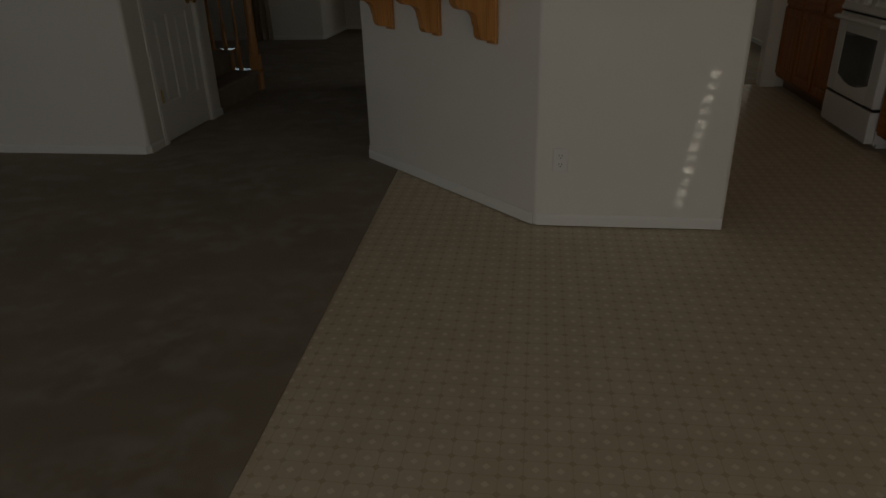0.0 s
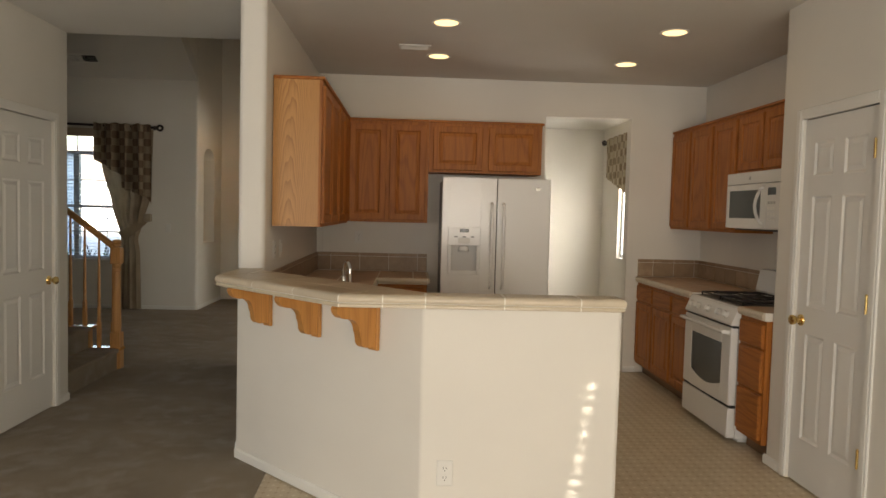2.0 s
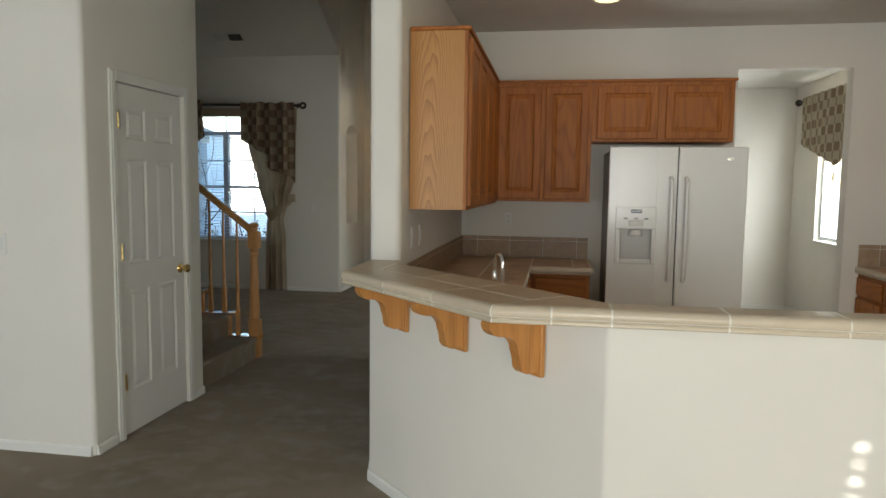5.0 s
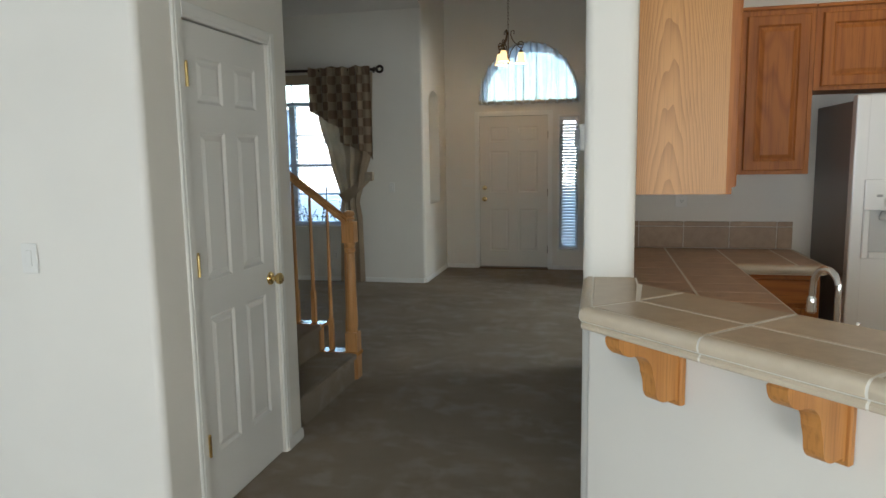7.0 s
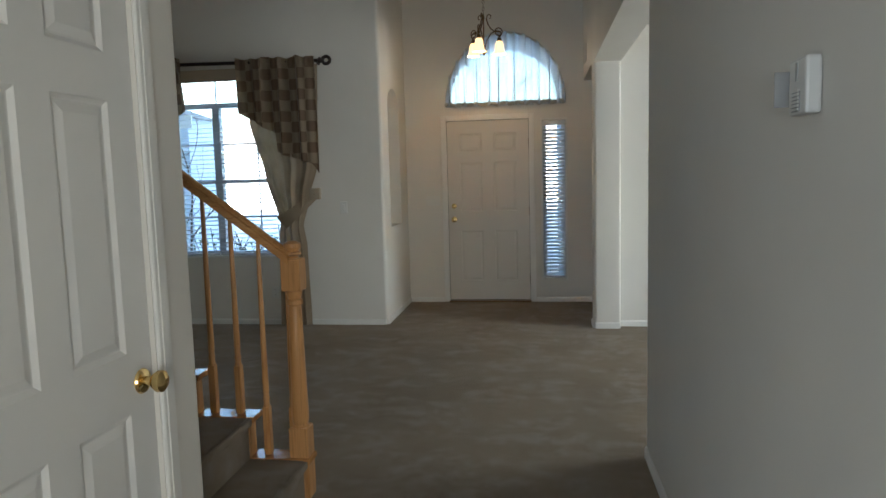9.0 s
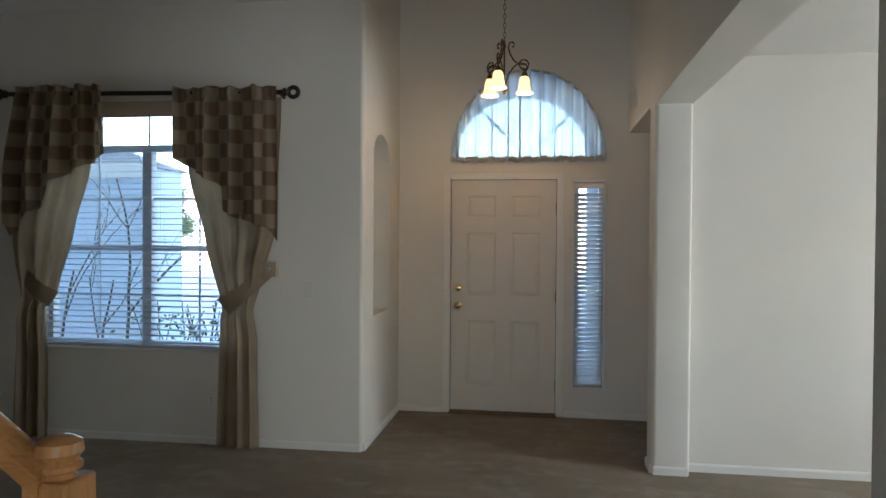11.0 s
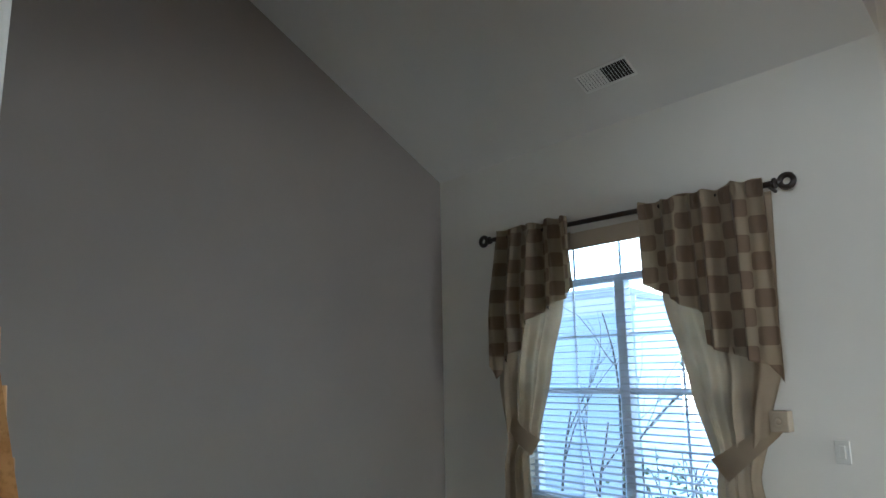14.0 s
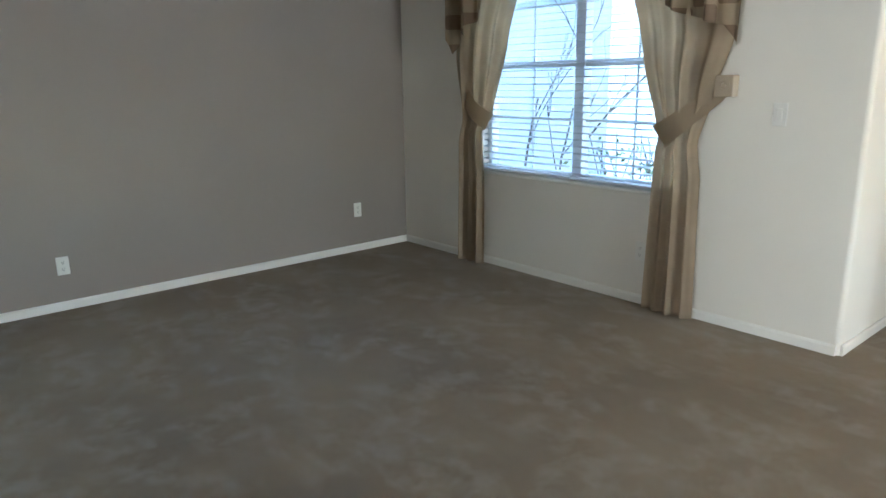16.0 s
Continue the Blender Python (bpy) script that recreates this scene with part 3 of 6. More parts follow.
def shorten(a, b, g=0.0038):
    a, b = Vector(a), Vector(b)
    u = (b - a).normalized() * g
    return tuple(a + u), tuple(b - u)


E1, E2 = lerp2(A1, A2, 0.345), lerp2(A1, A2, 0.682)
for a, b in ((A0, A1), (A1, E1), (E1, E2), (E2, A2),
             (A2, (0.10, 3.635)), ((0.10, 3.635), (0.285, 3.635)), ((0.285, 3.635), (0.63, 3.635)), ((0.63, 3.635), (0.967, 3.635)), ((0.967, 3.635), A3), (A3, A4)):
    edge_tile((a, b), bar, {A1: A0, A2: A1, A3: A2}.get(a), {A1: A2, A2: A3, A3: A4}.get(b))
bm = bmesh.new()
edge_profile(bm, [A0, A1, A2, A3, A4], ZT - 0.0008, 0.056, RB - 0.0012)
part("edge_grout", bm, GROUT_WHITE, bar, smooth=True)
# field tiles: diagonal run in two rows, then the straight run
dirv = Vector((1, -1)).normalized()
nrm = Vector((1, 1)).normalized()


def dg(s, w):
    p = Vector(A1) + dirv * s + nrm * w
    return (p.x, p.y)


S = [0.02, 0.345, 0.685, 1.004]
MIDW, BACKW = 0.152, 0.342
M0, N0 = dg(S[0], MIDW), dg(S[0], BACKW)
for quad in ([(-0.79, 4.80), A1, M0, (-0.652, 4.68), (-0.654, 4.80)], [M0, N0, (-0.649, 4.683)],
             [A1, dg(S[1], 0), dg(S[1], MIDW), M0], [M0, dg(S[1], MIDW), dg(S[1], BACKW), N0],
             [dg(S[1], 0), dg(S[2], 0), dg(S[2], MIDW), dg(S[1], MIDW)], [dg(S[1], MIDW), dg(S[2], MIDW), dg(S[2], BACKW), dg(S[1], BACKW)],
             [dg(S[2], 0), A2, dg(S[3], MIDW), dg(S[2], MIDW)], [dg(S[2], MIDW), dg(S[3], MIDW), dg(S[3], BACKW), dg(S[2], BACKW)],
             [A2, (0.285, 3.635), (0.287, 3.745), dg(S[3], BACKW)],
             [(0.285, 3.635), (0.63, 3.635), (0.63, 3.745), (0.287, 3.745)], [(0.63, 3.635), (0.967, 3.635), (0.967, 3.745), (0.63, 3.745)],
             [(0.967, 3.635), (1.14, 3.635), (1.14, 3.745), (0.967, 3.745)]):
    tile_quad("tile", quad, ZT - 0.008, ZT, bar, TILE)


def bracket(at, turn):
    """A scrolled oak corbel: local +y is the wall, it reaches out towards -y."""
    ob = thing("bar_bracket", "honey oak scrolled bracket under the bar top", "bracket", "brackets under the bar", at, turn)
    pts = [(0.0, 0.0), (-0.245, 0.0), (-0.245, -0.016)]
    for k in range(9):
        t = k / 8 * math.pi / 2
        pts.append((-0.250 + 0.055 * math.sin(t), -0.02 - 0.05 * math.sin(t)) if k == 0 else (-0.250 + 0.06 * (1 - math.cos(t)), -0.02 - 0.050 * math.sin(t)))
    for k in range(1, 9):
        t = k / 8 * math.pi / 2
        pts.append((-0.19 + 0.07 * math.sin(t), -0.07 - 0.06 * (1 - math.cos(t))))
    for k in range(1, 7):
        t = k / 6
        pts.append((-0.12 + 0.012 * math.sin(t * math.pi / 2), -0.13 - 0.045 * t))
    for k in range(1, 7):
        t = k / 6 * math.pi / 2
        pts.append((-0.108 + 0.04 * (1 - math.cos(t)), -0.175 - 0.04 * math.sin(t)))
    pts += [(-0.03, -0.215), (-0.03, -0.222), (0.0, -0.222)]
    b_ = bmesh.new()
    prism(b_, pts, -0.022, 0.022, "yz")
    part("bracket_board", b_, OAK_BRACKET, ob)
    b_ = bmesh.new()
    box(b_, -0.032, 0.032, -0.020, 0.0, -0.235, 0.0, 0.003)
    part("back_plate", b_, OAK_BRACKET, ob)
    return ob


for sx, sy in ((-0.556, 4.491), (-0.246, 4.181), (0.064, 3.871)):
    bracket((sx - 0.004, sy - 0.004, 1.071), -45)


# ---- trim and doors ----
def rings_face(bm, x0, x1, z0, z1, rings, cap=True):
    """Nested rectangles facing -y: each ring is (inset, y)."""
    prev = None
    for ins, y in rings:
        vs = [bm.verts.new(p) for p in ((x0 + ins, y, z0 + ins), (x1 - ins, y, z0 + ins), (x1 - ins, y, z1 - ins), (x0 + ins, y, z1 - ins))]
        if prev:
            for k in range(4):
                bm.faces.new((prev[k], prev[(k + 1) % 4], vs[(k + 1) % 4], vs[k]))
        prev = vs
    if cap:
        bm.faces.new(prev)
    return bm


def baseboard(a, b, h=0.055, t=0.012):
    """Along a wall from a to b; the room lies to the right of that direction."""
    a, b = Vector(a), Vector(b)
    u = (b - a).normalized()
    n = Vector((u.y, -u.x))
    bm = bmesh.new()
    prof = [(0.0, 0.0), (t, 0.0), (t, h - 0.012), (t * 0.45, h), (0.0, h)]
    lo = [bm.verts.new((*(a + n * p), z)) for p, z in prof]
    hi = [bm.verts.new((*(b + n * p), z)) for p, z in prof]
    for k in range(5):
        bm.faces.new((lo[k], lo[(k + 1) % 5], hi[(k + 1) % 5], hi[k]))
    bm.faces.new(lo)
    bm.faces.new(hi)
    return structure("baseboard", bm, TRIM)


for a, b in (((-4.5, 4.733), (-2.365, 4.733)), ((-2.349, 4.75), (-2.349, 4.92)), ((-2.349, 5.75), (-2.349, 5.90)),
             ((-0.82, 7.48), (-0.82, 4.84)), ((-0.61, 7.50), (-0.81, 7.50)), ((-0.805, 4.79), (-0.80, 4.745)),
             ((-0.798, 4.731), (0.270, 3.663)), ((0.285, 3.657), (1.16, 3.657)),
             ((-6.305, 6.98), (-6.305, 10.53)), ((-6.305, 10.53), (-2.845, 10.53)), ((-2.83, 10.545), (-2.83, 11.755)), ((-2.83, 11.755), (-2.435, 11.755)),
             ((-1.37, 11.755), (0.35, 11.755)), ((-0.845, 10.605), (-0.845, 10.415)), ((-0.835, 10.40), (-0.615, 10.40)),
             ((-0.60, 10.50), (2.995, 10.50)), ((2.995, 10.50), (2.995, 7.2)), ((2.28, 7.08), (2.40, 7.08)), ((2.43, 4.715), (2.43, 4.542)), ((2.43, 3.778), (2.43, -2.1))):
    baseboard(a, b)


def knob(parent, x, z, y=0.0):
    bm = lathe(bmesh.new(), [(0.031, 0.0), (0.033, -0.004), (0.030, -0.010), (0.012, -0.013), (0.011, -0.030), (0.020, -0.036), (0.028, -0.048), (0.0275, -0.060), (0.019, -0.067), (0.006, -0.069)], 20, (x, y, z), "y")
    return part("door_knob", bm, BRASS, parent, "polished brass door knob", smooth=True)


def hinge(parent, x, z, y=0.0):
    bm = bmesh.new()
    lathe(bm, [(0.0058, z - 0.045), (0.0058, z + 0.045)], 10, (x, y - 0.030, 0))
    lathe(bm, [(0.005, z + 0.045), (0.0065, z + 0.049), (0.002, z + 0.054)], 10, (x, y - 0.030, 0))
    box(bm, x - 0.0015, x + 0.0015, y - 0.028, y - 0.016, z - 0.044, z + 0.044)
    return part("hinge", bm, BRASS, parent, "brass butt hinge")


def six_panel(name, w, h, label, at, turn, mat=DOOR, knob_x=None, hinge_x=None, category="door", casing=0.062, rows=(0.265, 0.862, 1.015, 1.632, 1.745, 1.93)):
    """A six-panel door in its cased frame: local front faces -y, hinge or latch along x."""
    ob = thing(name, label, category, at=at, turn=turn)
    ob["kind"] = "structure"
    st, t = 0.105 * w / 0.7, 0.035
    cx = 0.10 * w / 0.7
    pw = (w - 2 * st - cx) / 2
    z = rows
    bm = bmesh.new()
    xs_ = [(st, st + pw), (st + pw + cx, w - st)]
    zs_ = [(z[0], z[1]), (z[2], z[3]), (z[4], z[5])]
    box(bm, 0.0, st, 0.012, 0.012 + t, 0.008, h)
    box(bm, w - st, w, 0.012, 0.012 + t, 0.008, h)
    for lo, hi in ((0.008, z[0]), (z[1], z[2]), (z[3], z[4]), (z[5], h)):
        box(bm, st, w - st, 0.012, 0.012 + t, lo, hi)
    for lo, hi in zs_:
        box(bm, st + pw, st + pw + cx, 0.012, 0.012 + t, lo, hi)
    part("door_leaf", bm, mat, ob)
    for x0, x1 in xs_:
        for lo, hi in zs_:
            bm = bmesh.new()
            rings_face(bm, x0, x1, lo, hi, [(0, 0.012), (0.012, 0.020), (0.017, 0.020), (0.038, 0.014)])
            box(bm, x0 + 0.001, x1 - 0.001, 0.024, 0.04, lo + 0.001, hi - 0.001)
            part("door_panel", bm, mat, ob)
    g = 0.003
    for x0, x1, z0, z1 in ((-casing - g, -g, 0, h + g + casing), (w + g, w + g + casing, 0, h + g + casing), (-g, w + g, h + g, h + g + casing)):
        bm = bmesh.new()
        box(bm, x0, x1, -0.012, 0.0, z0, z1, 0.004)
        if z0 == 0:
            box(bm, x0 + 0.016, x1 - 0.016, -0.0155, -0.0121, 0.0, z1 - 0.016, 0.0015)
        else:
            box(bm, x0, x1, -0.0155, -0.0121, z0 + 0.016, z1 - 0.016, 0.0015)
        part("door_casing", bm, TRIM, ob)
    # Black board filling the opening, in place of the shade there.
    bm = bmesh.new()
    box(bm, -g - 0.008, w + g + 0.008, 0.05, 0.075, 0.0, h + g + 0.004)
    part("door_gap", bm, DARK, ob, "black board for the shade behind the door leaf")
    if knob_x is not None:
        knob(ob, knob_x, 0.932, 0.012)
    if hinge_x is not None:
        for zz in (0.335, 1.095, 1.845):
            hinge(ob, hinge_x, zz, 0.012)
    return ob


six_panel("door_closet", 0.694, 2.060, "white six-panel closet door, shut, with a polished brass knob", (-2.349, 5.004, 0), 90, knob_x=0.642, hinge_x=-0.004)
six_panel("door_pantry", 0.624, 2.060, "white six-panel pantry door, shut, with a polished brass knob", (2.43, 4.472, 0), -90, knob_x=0.052, hinge_x=0.628)
entry = six_panel("door_entry", 0.916, 2.035, "cream six-panel front entry door, shut, with a brass deadbolt", (-2.362, 11.755, 0.018), 0, mat=paint("cream_door_paint", (0.70, 0.665, 0.60), 0.4, 160.0, 0.06, 0.03), knob_x=0.065, rows=(0.225, 0.80, 1.02, 1.575, 1.70, 1.897))
bm = lathe(bmesh.new(), [(0.028, 0.0), (0.030, -0.004), (0.026, -0.014), (0.012, -0.016), (0.010, -0.024), (0.004, -0.026)], 20, (0.065, 0.012, 1.085), "y")
part("deadbolt", bm, BRASS, entry, "polished brass deadbolt", smooth=True)
for zz in (0.25, 1.02, 1.78):
    bm = bmesh.new()
    lathe(bm, [(0.007, zz - 0.05), (0.007, zz + 0.05)], 10, (0.918, 0.004, 0))
    part("hinge", bm, BRONZE, entry, "dark door hinge")
bm = new_box(-2.369, -1.436, 11.70, 11.80, 0.0, 0.018, 0.003)
structure("threshold", bm, BRONZE, "bronze metal door threshold")


# ---- kitchen ----
def cab_door(parent, x0, x1, z0, z1, mat=OAK, name="cabinet_door", flat=False):
    bm = bmesh.new()
    if flat:
        rings_face(bm, x0, x1, z0, z1, [(0, 0.0), (0, -0.014), (0.006, -0.020)])
        rings_face(bm, x0, x1, z0, z1, [(0, -0.0005)])
        return part(name, bm, mat, parent)
    rings_face(bm, x0, x1, z0, z1, [(0, 0.0), (0, -0.015), (0.005, -0.020), (0.052, -0.020), (0.060, -0.011)], cap=False)
    rings_face(bm, x0, x1, z0, z1, [(0, -0.0005)])
    d_ = part(name, bm, mat, parent)
    bm = bmesh.new()
    rings_face(bm, x0, x1, z0, z1, [(0.060, -0.011), (0.066, -0.0105), (0.088, -0.018)])
    part("raised_panel", bm, mat, d_)
    return d_


def upper_cabinet(w, depth, z0, z1, doors, label, at, turn, side=None, group="upper cabinets", crown=(0.0, 0.0)):
    ob = thing("upper_cabinet", label, "kitchen cabinet", group, at, turn)
    bm = new_box(0, w, 0.018, depth, z0, z1)
    part("carcass", bm, OAK_LIGHT if side else OAK, ob)
    bm = bmesh.new()
    xs = [0.0] + [v for d_ in doors for v in d_] + [w]
    box(bm, 0, w, 0, 0.0178, z0, z0 + 0.038)
    box(bm, 0, w, 0, 0.0178, z1 - 0.045, z1)
    for k in range(0, len(xs), 2):
        lo = 0.0 if k == 0 else xs[k] - 0.012
        hi = w if k + 1 == len(xs) - 1 else xs[k + 1] + 0.012
        box(bm, lo, hi, 0, 0.0178, z0 + 0.038, z1 - 0.045)
    part("face_frame", bm, OAK, ob)
    bm = bmesh.new()
    box(bm, -crown[0], w + crown[1], -0.016, depth, z1, z1 + 0.020, 0.004)
    part("crown_strip", bm, OAK_X, ob, "dark oak strip along the top")
    for x0, x1 in doors:
        cab_door(ob, x0, x1, z0 + 0.022, z1 - 0.030)
    return ob


UZ0, UZ1 = 1.39, 2.285
upper_cabinet(0.895, 0.30, 1.377, 2.288, [(0.03, 0.435), (0.46, 0.865)], "honey oak wall cabinet with a plain light end panel", (-0.352, 4.976, 0), 90, side=True, crown=(0.012, 0.0))
upper_cabinet(0.895, 0.30, 1.377, 2.288, [(0.03, 0.435), (0.46, 0.865)], "honey oak wall cabinet beside the corner", (-0.352, 5.873, 0), 90, crown=(0.0, 0.0))
upper_cabinet(0.72, 0.308, UZ0, UZ1, [(0.02, 0.345), (0.375, 0.695)], "honey oak wall cabinet with two raised-panel doors", (-0.36, 6.77, 0), 0)
upper_cabinet(1.01, 0.308, 1.845, UZ1, [(0.035, 0.475), (0.53, 0.975)], "short honey oak cabinet above the refrigerator", (0.362, 6.77, 0), 0, crown=(0.0, 0.016))
upper_cabinet(0.88, 0.298, UZ0, UZ1, [(0.02, 0.425), (0.455, 0.865)], "honey oak wall cabinet with two tall doors", (2.695, 7.078, 0), -90)
upper_cabinet(0.42, 0.298, UZ0, UZ1, [(0.02, 0.40)], "narrow honey oak wall cabinet beside the microwave", (2.695, 6.196, 0), -90)
upper_cabinet(0.77, 0.298, 1.835, UZ1, [(0.02, 0.375), (0.395, 0.75)], "short honey oak cabinet above the microwave", (2.695, 5.774, 0), -90)
upper_cabinet(0.285, 0.298, UZ0, UZ1, [(0.02, 0.265)], "narrow honey oak wall cabinet by the pantry", (2.695, 5.002, 0), -90)


def base_cabinet(w, depth, fronts, label, at, turn, group="base cabinets"):
    """fronts: (x0, x1, z0, z1, flat)."""
    ob = thing("base_cabinet", label, "kitchen cabinet", group, at, turn)
    part("carcass", new_box(0, w, 0.018, depth, 0.10, 0.872), OAK, ob)
    part("face_frame", new_box(0, w, 0, 0.0178, 0.10, 0.872), OAK, ob)
    part("toe_kick", new_box(0, w, 0.075, depth, 0.0, 0.0995), wood_dark, ob, "dark stained toe kick")
    for x0, x1, z0, z1, flat in fronts:
        cab_door(ob, x0, x1, z0, z1, OAK_X if flat else OAK, "drawer_front" if flat else "cabinet_door", flat)
    return ob


wood_dark = wood("dark_oak_kick", (0.20, 0.10, 0.045), (0.12, 0.055, 0.022), "x")
DZ = (0.715, 0.845)
base_cabinet(0.88, 0.58, [(0.02, 0.425, *DZ, True), (0.455, 0.865, *DZ, True), (0.02, 0.425, 0.125, 0.690, False), (0.455, 0.865, 0.125, 0.690, False)],
             "honey oak base cabinet with two drawers over two doors", (2.405, 7.078, 0), -90)
base_cabinet(0.395, 0.58, [(0.02, 0.375, *DZ, True), (0.02, 0.375, 0.125, 0.690, False)], "narrow honey oak base cabinet beside the range", (2.405, 6.196, 0), -90)
base_cabinet(0.318, 0.58, [(0.015, 0.30, 0.70, 0.845, True), (0.015, 0.30, 0.425, 0.68, True), (0.015, 0.30, 0.125, 0.405, True)],
             "honey oak base cabinet with three plain drawers", (2.405, 5.036, 0), -90)
base_cabinet(0.42, 0.60, [(0.03, 0.39, *DZ, True), (0.03, 0.39, 0.125, 0.690, False)], "honey oak base cabinet beside the refrigerator", (-0.055, 6.465, 0), 0)
base_cabinet(1.30, 0.58, [(0.02, 0.63, 0.125, 0.845, False), (0.66, 1.28, 0.125, 0.845, False)], "honey oak base cabinet run along the side wall", (-0.075, 5.15, 0), 90)
base_cabinet(0.80, 0.50, [(0.02, 0.39, 0.125, 0.845, False), (0.41, 0.78, 0.125, 0.845, False)], "honey oak corner sink cabinet", (0.478, 4.462, 0), 135)
base_cabinet(0.55, 0.58, [(0.02, 0.53, 0.125, 0.845, False)], "honey oak base cabinet behind the half wall", (1.165, 4.37, 0), 180)


def clip_cells(poly, step_x, step_y, ox, oy):
    """Cuts a polygon into grid cells; returns convex-ish pieces."""
    def cut(pts, axis, lim, keep_less):
        out = []
        for i, p in enumerate(pts):
            q = pts[(i + 1) % len(pts)]
            a, b = (p[axis] - lim, q[axis] - lim)
            if not keep_less:
                a, b = -a, -b
            if a <= 0:
                out.append(p)
            if (a < 0 < b) or (b < 0 < a):
                t = a / (a - b)
                out.append((p[0] + (q[0] - p[0]) * t, p[1] + (q[1] - p[1]) * t))
        return out
    xs = [p[0] for p in poly]
    ys = [p[1] for p in poly]
    x = ox + math.floor((min(xs) - ox) / step_x) * step_x
    while x < max(xs):
        col = cut(cut(poly, 0, x, False), 0, x + step_x, True)
        if len(col) > 2:
            y = oy + math.floor((min(ys) - oy) / step_y) * step_y
            while y < max(ys):
                cell = cut(cut(col, 1, y, False), 1, y + step_y, True)
                if len(cell) > 2:
                    area = abs(sum(cell[i][0] * cell[(i + 1) % len(cell)][1] - cell[(i + 1) % len(cell)][0] * cell[i][1] for i in range(len(cell)))) / 2
                    if area > 0.0008:
                        yield cell
                y += step_y
        x += step_x


def countertop(name, label, polys, outline, edges, z=0.925, step=0.305, ox=0.0, oy=0.0, step_y=0.305):
    ob = thing(name, label, "countertop")
    bm = bmesh.new()
    prism(bm, outline, 0.8725, z - 0.0015)
    part("counter_bed", bm, GROUT_WHITE, ob)
    for poly in polys:
        for cell in clip_cells(poly, step, step_y, ox, oy):
            tile_quad("tile", cell, z - 0.008, z, ob, TILE_DARKER, 0.0055)
    for a, b in edges:
        a, b = Vector(a), Vector(b)
        n = max(1, round((b - a).length / step))
        for k in range(n):
            p, q = shorten(a + (b - a) * k / n, a + (b - a) * (k + 1) / n)
            e = bmesh.new()
            edge_profile(e, [p, q], z, 0.048, 0.022)
            part("edge_tile", e, TILE_EDGE, ob, smooth=True)
    return ob


TILE_DARKER = tile_mat("counter_tile", (0.56, 0.375, 0.235), (0.42, 0.27, 0.16), 0.36)
C_OUT = [(-0.655, 7.075), (-0.655, 4.87), (0.385, 3.76), (1.165, 3.76), (1.165, 4.42), (0.60, 4.42), (-0.06, 5.08), (-0.06, 6.43), (0.37, 6.43), (0.37, 7.075)]
countertop("sink_countertop", "brown ceramic-tiled kitchen countertop with a cream edge", [
    [(-0.655, 7.075), (-0.655, 5.08), (-0.06, 5.08), (-0.06, 7.075)], [(-0.06, 7.075), (-0.06, 6.43), (0.37, 6.43), (0.37, 7.075)],
    [(-0.655, 5.08), (-0.655, 4.87), (0.385, 3.76), (0.60, 4.42), (-0.06, 5.08)], [(0.385, 3.76), (1.165, 3.76), (1.165, 4.42), (0.60, 4.42)]],
    C_OUT, [((-0.06, 6.43), (0.37, 6.43)), ((0.37, 6.43), (0.37, 7.07))], ox=-0.06, oy=7.075, step_y=0.205)
countertop("range_countertop", "beige ceramic-tiled countertop beside the range", [[(2.395, 5.803), (2.992, 5.803), (2.992, 7.075), (2.395, 7.075)]],
           [(2.395, 5.803), (2.992, 5.803), (2.992, 7.075), (2.395, 7.075)], [((2.395, 7.075), (2.395, 5.803))], ox=2.395, oy=7.075)
countertop("drawer_countertop", "small beige tiled countertop by the pantry", [[(2.395, 4.718), (2.992, 4.718), (2.992, 5.038), (2.395, 5.038)]],
           [(2.395, 4.718), (2.992, 4.718), (2.992, 5.038), (2.395, 5.038)], [((2.395, 5.038), (2.395, 4.718))], ox=2.395, oy=5.038)


def backsplash(label, length, at, turn, first=0.12, step=0.205):
    """A row of tiles with a narrow cap row, on a wall behind it (+y)."""
    ob = thing("backsplash", label, "backsplash", "tile backsplashes", at, turn)
    part("grout_bed", new_box(0, length, -0.006, 0.0, 0, 0.168), GROUT, ob)
    x, nxt = 0.0, first
    while x < length - 0.01:
        e = min(nxt, length)
        part("tile", new_box(x + 0.0025, e - 0.0025, -0.012, -0.0062, 0.003, 0.134, 0.002), TILE_SPLASH, ob)
        part("cap_tile", new_box(x + 0.0025, e - 0.0025, -0.014, -0.0062, 0.139, 0.168, 0.003), TILE_SPLASH, ob)
        x, nxt = e, e + step
    return ob


backsplash("brown ceramic tile backsplash on the rear wall", 1.03, (-0.655, 7.077, 0.926), 0, 0.13, 0.27)
backsplash("brown ceramic tile backsplash beside the half wall", 2.15, (-0.657, 4.92, 0.926), 90, 0.15, 0.2)
backsplash("brown ceramic tile backsplash by the doorway", 0.60, (2.39, 7.077, 0.926), 0, 0.15, 0.2)
backsplash("brown ceramic tile backsplash behind the range", 1.24, (2.992, 7.06, 0.926), -90, 0.15, 0.2)


RECESS = mat_base("light_grey_plastic", (0.62, 0.61, 0.59), 0.4)[0]


